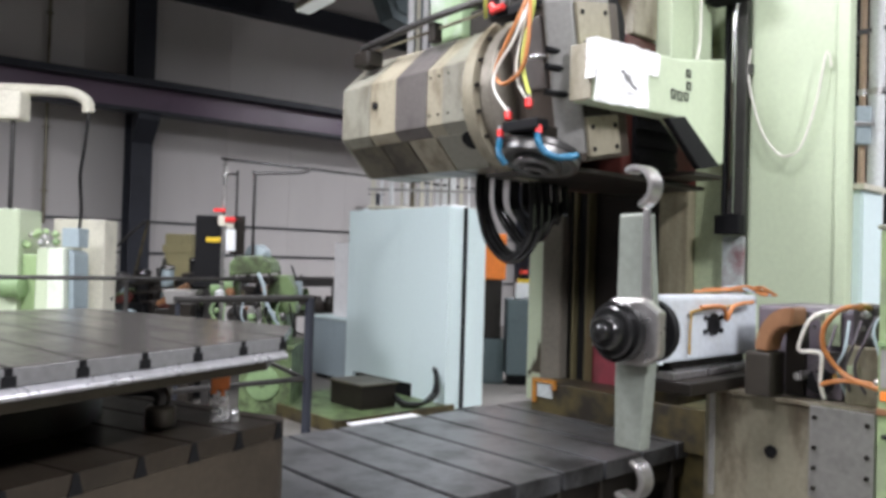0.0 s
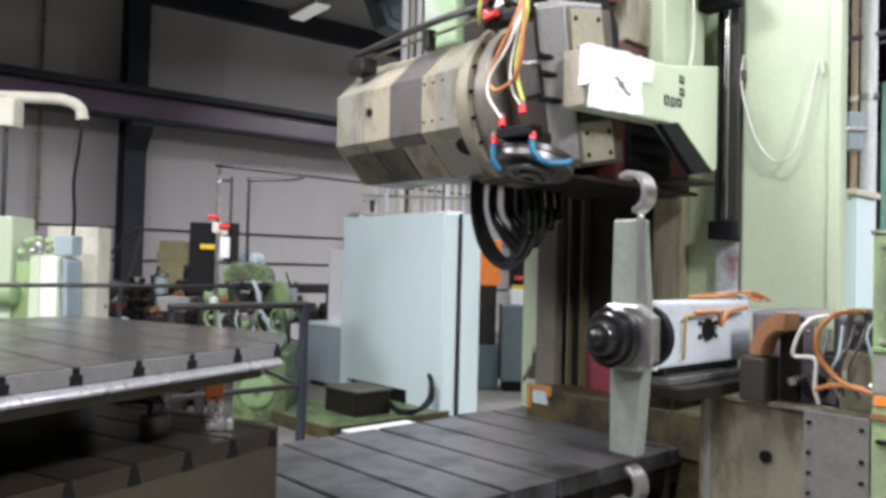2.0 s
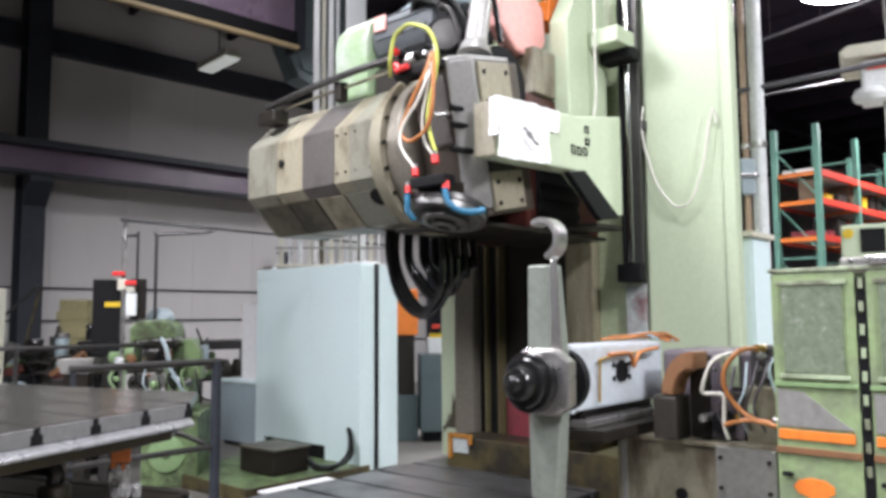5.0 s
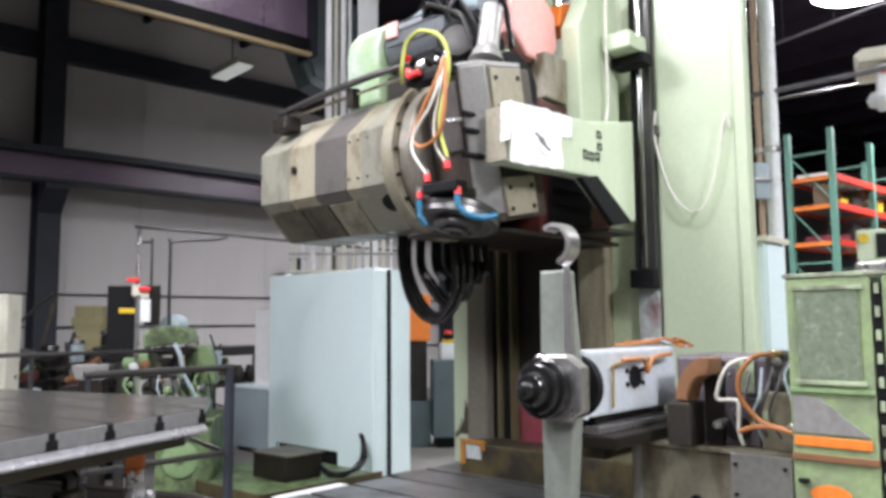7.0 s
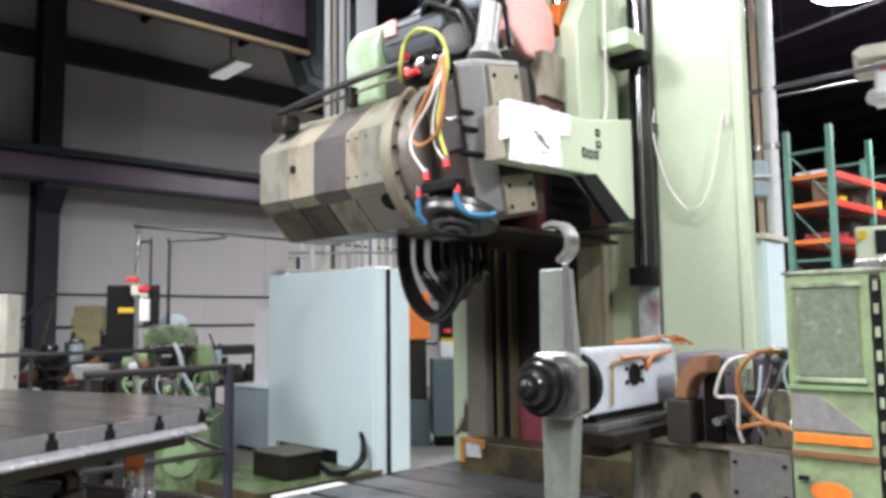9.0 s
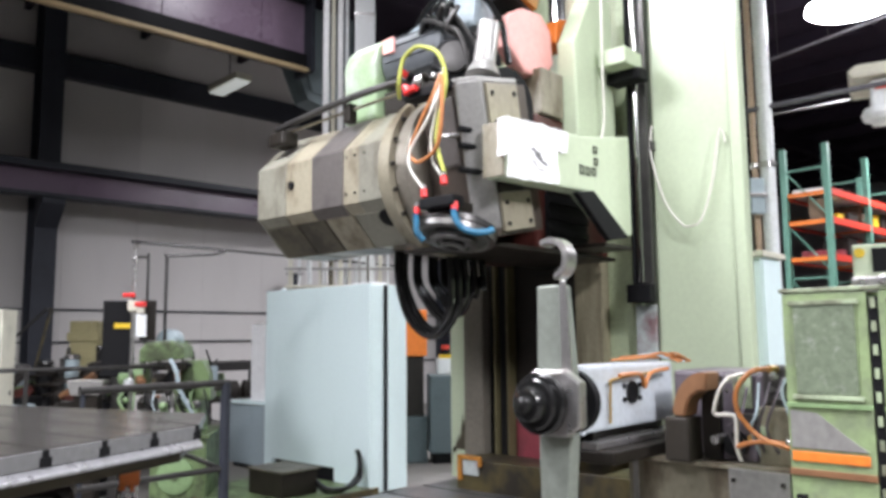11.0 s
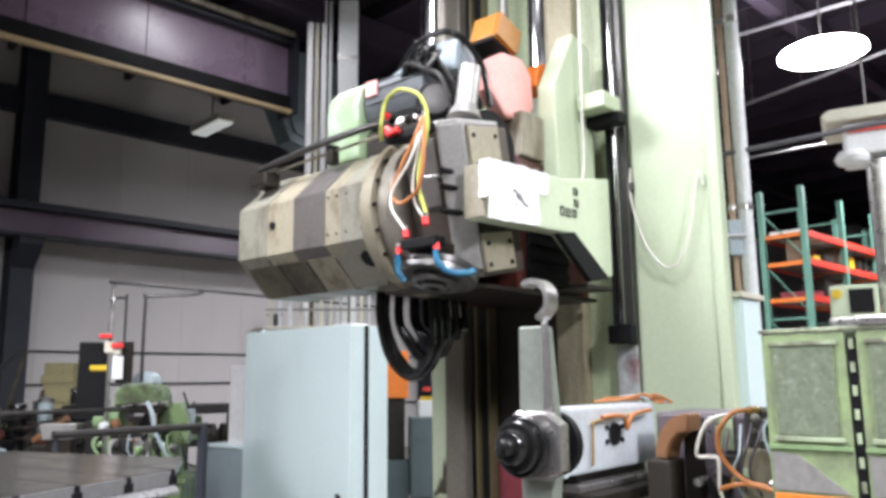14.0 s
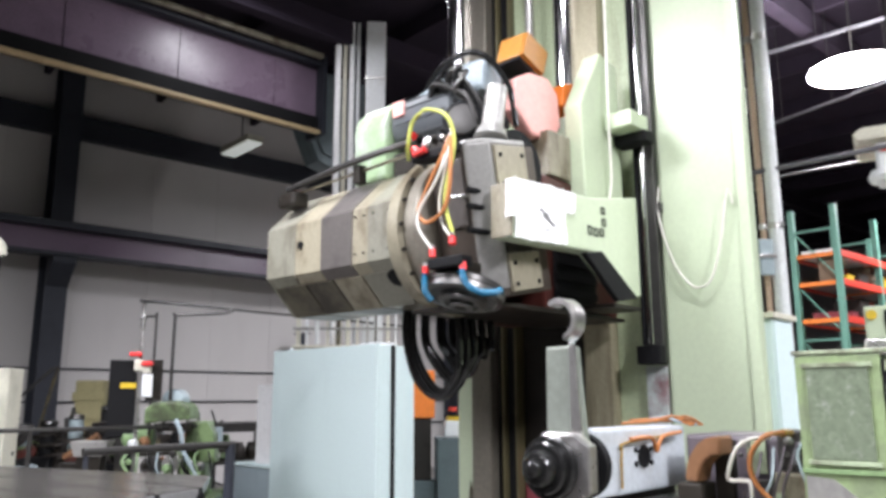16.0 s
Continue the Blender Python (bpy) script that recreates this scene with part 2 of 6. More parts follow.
def setting(name, bm, material, ang=0.0, label="", category="", kind="structure", smooth=False):
    me = bpy.data.meshes.new(name)
    bm.to_mesh(me)
    bm.free()
    if smooth:
        me.polygons.foreach_set("use_smooth", [True] * len(me.polygons))
        me.set_sharp_from_angle(angle=radians(40))
    me.materials.append(material)
    ob = new(name, me)
    ob.matrix_world = pose(0, 0, 0, 0, 0, ang)
    ORG[ob] = Vector((0, 0, 0))
    return tagged(ob, label, category, "", kind)


def join(*bms):
    out = bms[0]
    for b in bms[1:]:
        me = bpy.data.meshes.new("tmp")
        b.to_mesh(me)
        b.free()
        out.from_mesh(me)
        bpy.data.meshes.remove(me)
    return out


def box(x0, y0, z0, x1, y1, z1, bev=0.008, m=None):
    bm = bmesh.new()
    bmesh.ops.create_cube(bm, size=1)
    for v in bm.verts:
        v.co = Vector(((x0 + x1) / 2 + v.co.x * (x1 - x0), (y0 + y1) / 2 + v.co.y * (y1 - y0), (z0 + z1) / 2 + v.co.z * (z1 - z0)))
    if bev:
        bev = min(bev, 0.3 * min(abs(x1 - x0), abs(y1 - y0), abs(z1 - z0)))
        bmesh.ops.bevel(bm, geom=bm.edges[:], offset=bev, segments=2, affect="EDGES", profile=0.6)
    if m:
        bm.transform(m)
    return bm


def prism(pts, a0, a1, axis="z", bev=0.006):
    """A polygon pulled along an axis; pts are (x, y), (u, z) for axis y, or (v, z) for axis x."""
    def P(p, a):
        return {"z": (p[0], p[1], a), "y": (p[0], a, p[1]), "x": (a, p[0], p[1])}[axis]
    bm = bmesh.new()
    lo = [bm.verts.new(P(p, a0)) for p in pts]
    hi = [bm.verts.new(P(p, a1)) for p in pts]
    n = len(pts)
    bm.faces.new(lo)
    bm.faces.new(hi)
    for i in range(n):
        bm.faces.new((lo[i], lo[(i + 1) % n], hi[(i + 1) % n], hi[i]))
    bmesh.ops.recalc_face_normals(bm, faces=bm.faces[:])
    if bev:
        bmesh.ops.bevel(bm, geom=bm.edges[:], offset=bev, segments=2, affect="EDGES", profile=0.6)
    return bm


def rod(a, b, r, r2=None, seg=16, bev=0.0):
    a, b = Vector(a), Vector(b)
    d = b - a
    bm = bmesh.new()
    bmesh.ops.create_cone(bm, cap_ends=True, segments=seg, radius1=r, radius2=r if r2 is None else r2, depth=d.length)
    if bev:
        es = [e for e in bm.edges if len(e.link_faces) == 2 and min(len(f.verts) for f in e.link_faces) == 4 and max(len(f.verts) for f in e.link_faces) > 4]
        bmesh.ops.bevel(bm, geom=es, offset=bev, segments=2, affect="EDGES")
    bm.transform(Matrix.Translation((a + b) / 2) @ d.to_track_quat("Z", "Y").to_matrix().to_4x4())
    return bm


def tube(pts, r, seg=8, steps=6):
    """A round hose along a smooth line through pts."""
    P = [Vector(p) for p in pts]
    line = []
    for i in range(len(P) - 1):
        p0, p1, p2, p3 = P[max(i - 1, 0)], P[i], P[i + 1], P[min(i + 2, len(P) - 1)]
        for k in range(steps):
            t = k / steps
            line.append(0.5 * ((2 * p1) + (p2 - p0) * t + (2 * p0 - 5 * p1 + 4 * p2 - p3) * t * t + (3 * p1 - p0 - 3 * p2 + p3) * t ** 3))
    line.append(P[-1])
    bm = bmesh.new()
    rings = []
    up = Vector((0.3, 0.2, 0.93)).normalized()
    for i, p in enumerate(line):
        d = (line[min(i + 1, len(line) - 1)] - line[max(i - 1, 0)]).normalized()
        s = d.cross(up)
        if s.length < 0.05:
            s = d.cross(Vector((1, 0, 0)))
        s.normalize()
        up = s.cross(d).normalized()
        rings.append([bm.verts.new(p + r * (math.cos(2 * math.pi * k / seg) * s + math.sin(2 * math.pi * k / seg) * up)) for k in range(seg)])
    for A, B in zip(rings, rings[1:]):
        for k in range(seg):
            bm.faces.new((A[k], A[(k + 1) % seg], B[(k + 1) % seg], B[k]))
    bm.faces.new(rings[0])
    bm.faces.new(rings[-1])
    bmesh.ops.recalc_face_normals(bm, faces=bm.faces[:])
    return bm


def lathe(profile, centre, axis, seg=32):
    """Rings of (radius, distance along axis) round an axis."""
    axis = Vector(axis).normalized()
    q = axis.to_track_quat("Z", "Y").to_matrix().to_4x4()
    bm = bmesh.new()
    rings = []
    for r, h in profile:
        rings.append([bm.verts.new((r * math.cos(2 * math.pi * k / seg), r * math.sin(2 * math.pi * k / seg), h)) for k in range(seg)])
    for A, B in zip(rings, rings[1:]):
        for k in range(seg):
            bm.faces.new((A[k], A[(k + 1) % seg], B[(k + 1) % seg], B[k]))
    bm.faces.new(rings[0])
    bm.faces.new(rings[-1])
    bmesh.ops.recalc_face_normals(bm, faces=bm.faces[:])
    bm.transform(Matrix.Translation(centre) @ q)
    return bm


def ngon(cu, cz, h, f):
    """Octagon of half width h and half facet f, round (cu, cz)."""
    return [(cu + a, cz + b) for a, b in ((-h, -f), (-f, -h), (f, -h), (h, -f), (h, f), (f, h), (-f, h), (-h, f))]

# ---- the hall ----
setting("floor", box(-30, -30, -0.3, 40, 40, 0, 0), CONCRETE, 0, "oil-stained grey concrete shop floor", "floor")
wall_left = setting("wall_left", box(-16, 13.56, 0, 30, 13.8, 7.6, 0), WALLM, WA, "grey insulated metal panel wall of the hall", "wall")
# closing walls, darker than the panel wall to cut bounced light
setting("wall_right", box(30, -16, 0, 30.25, 13.8, 7.6, 0), WALL_LOW_BOUNCE, WA, "grey panel wall at the end of the hall", "wall")
setting("wall_near", box(-16, -16.25, 0, 30, -16, 7.6, 0), WALL_LOW_BOUNCE, WA, "added unseen wall behind the aisle, dark to cut bounce", "wall")
setting("wall_end", box(-16.25, -16, 0, -16, 13.8, 7.6, 0), WALL_LOW_BOUNCE, WA, "added unseen wall closing the hall, dark to cut bounce", "wall")
deck = box(-16.25, -16.25, 7.2, 30.25, 13.8, 7.4, 0)
for i in range(24):   # joists of the roof, as part of the ceiling
    x = -14 + i * 1.9
    deck = join(deck, box(x, -16, 6.9, x + 0.09, 13.5, 7.19, 0))
for y in (-10.0, -3.0, 4.0, 8.6):
    deck = join(deck, box(-16, y, 6.55, 30, y + 0.2, 6.89, 0))
setting("ceiling", deck, DECK, WA, "dark steel roof deck with joists", "ceiling")
# wall panels, one by one
panel_mesh = None
for i in range(30):
    x = -12 + i * 1.22
    if panel_mesh is None:
        pm = box(0.001, 13.5, 0.02, 1.219, 13.555, 5.98, 0.003)
        pob = setting("panel", pm, WALLM, 0)
        panel_mesh = pob.data
        del pob["kind"]
        pob.matrix_world = Matrix.Identity(4)
    else:
        pob = new("panel", panel_mesh)
    pob.parent = wall_left
    pob.location = (x, 0, 0)
# girts across the panels
for z in (1.0, 1.48, 2.01):
    setting("trim", box(-12, 13.46, z - 0.015, 26, 13.498, z + 0.015, 0.004), COLUMN_BLUE, WA, "dark steel girt along the panel wall", "girt")
setting("trim", box(-12, 13.3, 5.85, 26, 13.498, 6.25, 0.01), COLUMN_BLUE, WA, "dark eave beam along the wall", "beam")


def wall_column(x):
    c = thing("building_column", WA, (x, 13.25, 0), "dark blue-grey steel column against the panel wall", "column", "columns along the wall")
    part("flange", box(x - 0.17, 12.98, 0, x + 0.17, 13.01, 7.1, 0.004), COLUMN_BLUE, c)
    part("flange", box(x - 0.17, 13.40, 0, x + 0.17, 13.43, 7.1, 0.004), COLUMN_BLUE, c)
    part("web", box(x - 0.015, 13.012, 0, x + 0.015, 13.398, 7.1, 0.002), COLUMN_BLUE, c)
    part("corbel", prism([(12.62, 3.695), (12.62, 3.6), (12.975, 3.26), (12.975, 3.695)], x - 0.17, x + 0.17, "x"), COLUMN_BLUE, c)
    return c


for x in (-5.2, 3.46, 12.2):
    wall_column(x)
beam = thing("crane_runway_beam", WA, (0, 12.75, 3.87), "purple primed crane runway beam with dark flanges", "beam")
part("web", box(-12, 12.72, 3.755, 26, 12.76, 4.12, 0.003), PURPLE, beam)
part("lower_flange", box(-12, 12.58, 3.70, 26, 12.9, 3.752, 0.004), COLUMN_BLUE, beam)
part("upper_flange", box(-12, 12.52, 4.122, 26, 12.96, 4.22, 0.004), COLUMN_BLUE, beam)
part("rail", box(-12, 12.70, 4.222, 26, 12.78, 4.27, 0.008), STEEL_DK, beam)
post = thing("drop_post", WA, (7.95, 13.0, 0), "dark slim steel post by the panel wall", "post")
part("post", box(7.87, 12.92, 0, 8.03, 13.08, 2.75, 0.01), COLUMN_BLUE, post)
part("cap_plate", box(7.83, 12.88, 2.75, 8.07, 13.12, 2.77, 0.003), COLUMN_BLUE, post)
dp = thing("downpipe", WA, (2.12, 13.4, 0), "thin galvanised conduit up the panel wall", "pipe")
part("pipe", rod((2.12, 13.42, 1.9), (2.12, 13.42, 6.9), 0.028), GALV, dp)
for z in (2.4, 3.4, 5.2):
    part("clip", box(2.07, 13.40, z, 2.17, 13.475, z + 0.03, 0.003), GALV, dp)

# crane girder under the roof, nearer than the wall
gd = thing("crane_girder", WA, (0, 9.32, 5.4), "purple overhead crane girder with a tan lower flange", "crane girder")
part("web", box(-8, 9.30, 5.58, 5.8, 9.34, 6.36, 0.003), PURPLE_LIGHT, gd)
# black band filling the dark gap above the tan flange
part("lower_box", box(-8, 9.22, 5.362, 5.8, 9.42, 5.578, 0.004), BLACK, gd)
part("lower_flange", box(-8, 9.16, 5.31, 5.8, 9.25, 5.36, 0.004), mat("tan_flange", (0.48, 0.36, 0.20), 0.45, stain=0.3), gd)
part("upper_flange", box(-8, 9.14, 6.362, 5.8, 9.50, 6.41, 0.004), COLUMN_BLUE, gd)
part("conductor_bar", box(-8, 9.03, 6.42, 5.75, 9.10, 6.49, 0.004), GALV, gd)
for k in range(10):
    x = -7.5 + k * 1.4
    part("stiffener", box(x, 9.285, 5.58, x + 0.012, 9.298, 6.36, 0), PURPLE_LIGHT, gd)
part("end_plate", box(5.8, 9.1, 5.3, 5.86, 9.55, 6.5, 0.004), COLUMN_BLUE, gd)
tr = thing("end_truck", WA, (5.95, 9.2, 4.95), "grey-green crane end truck hanging below the roof", "crane part")
part("body", prism([(5.72, 6.5), (6.9, 6.5), (6.9, 5.6), (6.45, 4.95), (6.05, 5.05), (5.72, 5.75)], 9.58, 9.95, "y", 0.01), TRUCK, tr)
part("side_plate", prism([(5.85, 6.4), (6.8, 6.4), (6.8, 5.7), (6.42, 5.12), (6.12, 5.18), (5.85, 5.8)], 9.555, 9.578, "y", 0.004), TRUCK, tr)
for x in (5.98, 6.35, 6.7):
    part("bolt", rod((x, 9.545, 6.2), (x, 9.556, 6.2), 0.025, seg=8), STEEL_DK, tr)


def high_bay(x, y, z, r):
    h = thing("high_bay_lamp", 0, (x, y, z), "round white high-bay lamp glowing brightly on a chain", "lamp", "high-bay lamps")
    part("reflector", lathe([(r, 0), (r * 0.98, 0.03), (r * 0.7, 0.08), (r * 0.3, 0.12), (0.08, 0.16), (0.0, 0.17)], (x, y, z), (0, 0, 1)), ACRYLIC, h, "glowing white acrylic reflector", smooth=True)
    part("bulb_glass", lathe([(0.0, -0.03), (r * 0.6, -0.025), (r * 0.97, -0.004), (r * 0.97, 0.0)], (x, y, z - 0.003), (0, 0, 1)), LAMP, h, "glowing white lamp glass", smooth=True)
    part("chain", rod((x, y, z + 0.17), (x, y, 6.9), 0.012, seg=8), STEEL_DK, h)
    return h


high_bay(5.74, 8.2, 5.36, 0.50)
fl = thing("tube_lamp", WA, (5.5, 11.5, 5.6), "small dim white tube lamp under the dark roof", "lamp")
FX, FY, FZ = 5.82, 11.65, 5.72
part("housing", box(FX - 0.15, FY - 0.5, FZ, FX + 0.15, FY + 0.5, FZ + 0.1, 0.01), CREAM, fl)
part("diffuser", box(FX - 0.13, FY - 0.48, FZ - 0.03, FX + 0.13, FY + 0.48, FZ - 0.003, 0.008), LAMP_DIM, fl)
part("stem", rod((FX, FY, FZ + 0.1), (FX, FY, 6.9), 0.012, seg=8), STEEL_DK, fl)

# ---- T-slotted bed of the machine ----
bed = thing("floor_plate", MA, (3, 3.0, 0), "long dark iron floor plate with cross slots, scuffed by chips", "machine bed")
BV0, BV1, BZ = 2.34, 3.76, 0.5
plank = 0.335
k = 0
u = 1.58
while u < 4.25:
    u1 = min(u + plank, 4.27)
    part("slab", box(u + 0.014, BV0 + 0.004, BZ - 0.09, u1 - 0.014, BV1, BZ, 0.006), IRON, bed)
    u = u1
# near-black slot bottoms and side cells, ribs slightly lighter
part("slot_bottom", box(1.58, BV0 + 0.03, BZ - 0.2, 4.27, BV1 - 0.03, BZ - 0.092, 0), OILY_DARK, bed)
part("side_frame", box(1.58, BV0 + 0.10, 0, 4.27, BV1, BZ - 0.2, 0), OILY_DARK, bed)
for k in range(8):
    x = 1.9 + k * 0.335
    part("rib", box(x - 0.014, BV0 + 0.012, 0.0, x + 0.014, BV0 + 0.098, BZ - 0.092, 0.004), IRON_DARKENED, bed)

# ---- lower slide and rotary table ----
sl = thing("table_slide", MA, (0.6, 3.2, 0), "heavy iron slide under the rotary table with dark slot ends", "machine slide")
SL = Matrix.Translation((1.625, 2.690, 0)) @ Matrix.Rotation(radians(19.0), 4, "Z")
SLOTS = [-0.07, -0.285, -0.50, -0.72, -0.95, -1.17, -1.39]
ROUND = [(-0.06 + 0.06 * math.sin(a), 0.06 - 0.06 * math.cos(a)) for a in (0.0, 0.4, 0.8, 1.2)] + [(0.0, 0.06)]


def slid(bm):
    bm.transform(SL)
    return bm


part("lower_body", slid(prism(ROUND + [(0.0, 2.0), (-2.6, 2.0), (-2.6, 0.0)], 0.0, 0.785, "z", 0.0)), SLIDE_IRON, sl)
# top layer of the slide, darkened for the shade under the table
part("slab", slid(prism(ROUND + [(0.0, 2.0), (SLOTS[0] + 0.007, 2.0), (SLOTS[0] + 0.007, 0.0)], 0.786, 0.85, "z", 0.002)), SLIDE_TOP_SHADED, sl)
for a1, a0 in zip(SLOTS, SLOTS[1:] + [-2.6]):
    part("slab", slid(box(a0 + 0.007, 0.0, 0.786, a1 - 0.007, 2.0, 0.85, 0.002)), SLIDE_TOP_SHADED, sl)
# Black inserts fill the slots and their ends, in place of shade.
for a0 in SLOTS:
    part("slot", slid(box(a0 - 0.0065, 0.002, 0.787, a0 + 0.0065, 1.99, 0.835, 0)), BLACK, sl)
    part("slot_end", slid(prism([(a0 - 0.009, 0.8485), (a0 + 0.009, 0.8485), (a0 + 0.017, 0.812), (a0 + 0.026, 0.784), (a0 - 0.026, 0.784), (a0 - 0.017, 0.812)], -0.004, 0.02, "y", 0)), BLACK, sl)
bx = thing("valve_box", MA, (1.38, 2.77, 0.85), "small foil-wrapped valve block with an orange top", "valve")
VB = Matrix.Translation((1.375, 2.79, 0.851)) @ Matrix.Rotation(radians(-28), 4, "Z")
b = join(box(-0.038, -0.03, 0.0, 0.034, 0.03, 0.055, 0.012), box(-0.033, -0.026, 0.05, 0.028, 0.026, 0.125, 0.010), box(0.036, -0.03, 0.0, 0.07, 0.015, 0.05, 0.008))
b.transform(VB)
part("body", b, FOIL, bx, "crumpled silver foil")
b = join(box(-0.036, -0.028, 0.127, 0.032, 0.028, 0.19, 0.006), box(-0.036, -0.03, 0.112, -0.015, -0.0275, 0.128, 0.001), box(0.0, -0.03, 0.105, 0.014, -0.0275, 0.128, 0.001))
b.transform(VB)
part("cap", b, ORANGE, bx, "orange cap")
vp = thing("pipe_stub", MA, (0.98, 2.72, 0.85), "dull grey pipe stub standing on the slide under the table", "pipe fitting")
part("stub", lathe([(0.05, 0.0), (0.055, 0.01), (0.055, 0.07), (0.045, 0.08)], (1.16, 2.84, 0.851), (0, 0, 1), 20), WAY_GREY, vp, smooth=True)
part("elbow", tube([(1.16, 2.84, 0.93), (1.16, 2.84, 0.97), (1.12, 2.87, 0.99), (1.0, 2.96, 0.99)], 0.03), STEEL_DK, vp, smooth=True)

tb = thing("rotary_table", MA, (0.55, 3.45, 0.85), "grey planed iron rotary table with T-slots and a bright chip lip", "machine table")
TZ = 1.2
# skewed axes of the table: along its slotted edge, and along its slots
TE, TS = radians(20.3), radians(97.0)
TB = Matrix(((math.cos(TE), math.cos(TS), 0, 1.497), (math.sin(TE), math.sin(TS), 0, 2.537), (0, 0, 1, 0), (0, 0, 0, 1)))
TI = TB.inverted()
CORNERS = [(1.497 - 1.45 * math.cos(TE), 2.537 - 1.45 * math.sin(TE)), (1.497, 2.537), (1.738, 2.892), (1.311, 4.205), (0.5, 4.10), (-0.9, 3.75), (-1.15, 2.9)]
TC = Vector((0.45, 3.2))


def table_outline(g):
    """The many-sided outline, grown by g, in the table's axes."""
    out = []
    for p in CORNERS:
        d = Vector(p) - TC
        w = TC + d * (1 + g / d.length)
        out.append(tuple((TI @ Vector((w.x, w.y, 0)))[:2]))
    return out


def clip_poly(pts, x0, x1):
    """The piece of a convex outline between two lines of constant x."""
    for side, lim in ((1, x0), (-1, x1)):
        out = []
        for i in range(len(pts)):
            a, b2 = pts[i], pts[(i + 1) % len(pts)]
            ina, inb = side * (a[0] - lim) >= 0, side * (b2[0] - lim) >= 0
            if ina:
                out.append(a)
            if ina != inb:
                t = (lim - a[0]) / (b2[0] - a[0])
                out.append((lim, a[1] + t * (b2[1] - a[1])))
        pts = out
    return pts


def tabled(bm):
    bm.transform(TB)
    bmesh.ops.recalc_face_normals(bm, faces=bm.faces[:])
    return bm


slots = [-0.012 - 0.212 * k for k in range(7)]
edges = [0.4] + [-0.012 - 0.212 * k for k in range(13)] + [-3.2]
for x1, x0 in zip(edges, edges[1:]):
    pc = clip_poly(table_outline(0), x0 + 0.005, x1 - 0.005)
    if len(pc) > 2:
        part("table_strip", tabled(prism(pc, TZ - 0.03, TZ, "z", 0.002)), IRON_TABLE, tb)
# layers below the top, darkened to deepen the shade there
part("slot_bed", tabled(prism(table_outline(-0.012), TZ - 0.055, TZ - 0.031, "z", 0.002)), IRON_DARKENED, tb)
for x1, x0 in zip([0.002] + slots, slots + [-1.45]):
    if x1 - x0 > 0.03:
        part("edge_face", tabled(box(x0 + 0.012, -0.006, TZ - 0.05, x1 - 0.012, 0.0, TZ - 0.003, 0.002)), TABLE_FACE, tb, "milled grey edge face")
# T-shaped black inserts stand for the shade inside the slots.
for x in slots:
    part("slot_end", tabled(join(box(x - 0.0125, -0.004, TZ - 0.022, x + 0.0125, 0.03, TZ - 0.002, 0.001), box(x - 0.021, -0.0075, TZ - 0.05, x + 0.021, 0.03, TZ - 0.022, 0.001))), BLACK, tb)
part("chip_lip", tabled(prism([(-0.030, TZ - 0.076), (-0.028, TZ - 0.068), (-0.002, TZ - 0.051), (-0.002, TZ - 0.082), (-0.026, TZ - 0.082)], -1.45, 0.0, "x", 0.003)), TABLE_LIP, tb, "bright worn steel lip")
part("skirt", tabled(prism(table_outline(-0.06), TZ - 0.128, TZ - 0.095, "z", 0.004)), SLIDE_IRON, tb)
part("core", tabled(prism(table_outline(-0.02), TZ - 0.094, TZ - 0.056, "z", 0.002)), IRON_DARKENED, tb)
part("pivot_ring", lathe([(0.55, 0.0), (0.55, 0.17), (0.52, 0.22)], (0.55, 3.38, 0.851), (0, 0, 1), 48), OILY_DARK, tb, smooth=True)

# ---- machine column ----
col = thing("machine_column", MA, (5.2, 2.7, 0), "tall pale green column of the boring machine, glossy paint", "machine column")
CZT = 6.2
part("body", box(4.40, 2.06, 0.2, 5.45, 3.81, CZT, 0.02), GREEN, col)
part("side_cover", box(4.31, 1.60, 0.55, 4.398, 2.15, CZT, 0.02), GREEN, col, "glossy pale green cover plate")
part("lower_panel", box(4.285, 2.16, 1.05, 4.32, 2.29, 1.69, 0.006), MOTTLED, col, "mottled grey and dull red panel")
part("edge_strip", box(4.295, 1.60, 0.55, 4.308, 1.66, CZT, 0.004), GREEN, col)
part("way_green", box(4.33, 2.30, 0.55, 4.398, 2.50, CZT, 0.01), WAY_GREEN, col, "worn green way cover")
part("way", box(4.25, 2.50, 0.5, 4.398, 2.70, CZT, 0.01), TAN_WAY, col, "greasy tan way")
part("way_recess", box(4.37, 2.705, 1.16, 4.398, 3.27, 2.598, 0.006), OILY_DARK, col, "oil-blackened recess")
part("way_cover", box(4.35, 2.705, 2.60, 4.398, 3.27, CZT, 0.006), WAY_GREEN, col, "streaked pale green way cover")
part("way_red", box(4.36, 2.705, 0.5, 4.398, 3.27, 1.158, 0.006), REDPAINT, col, "dull red painted recess")
part("way_edge", box(4.29, 3.275, 0.5, 4.398, 3.292, CZT, 0.004), WAY_OLIVE, col, "greasy olive edge")
part("way_edge", box(4.31, 3.296, 0.5, 4.398, 3.365, CZT, 0.006), BLACK, col)
part("way_edge", box(4.27, 3.369, 0.5, 4.398, 3.39, CZT, 0.005), WAY_OLIVE, col, "greasy olive edge")
part("way_edge", box(4.30, 3.395, 0.5, 4.398, 3.44, CZT, 0.006), BLACK, col)
part("way", box(4.22, 3.445, 0.5, 4.398, 3.62, CZT, 0.01), WAY_GREY, col, "oily dark way")
part("corner_cover", box(4.30, 3.625, 0.5, 4.398, 3.82, CZT, 0.012), GREEN, col, "pale green corner cover")
random.seed(77)
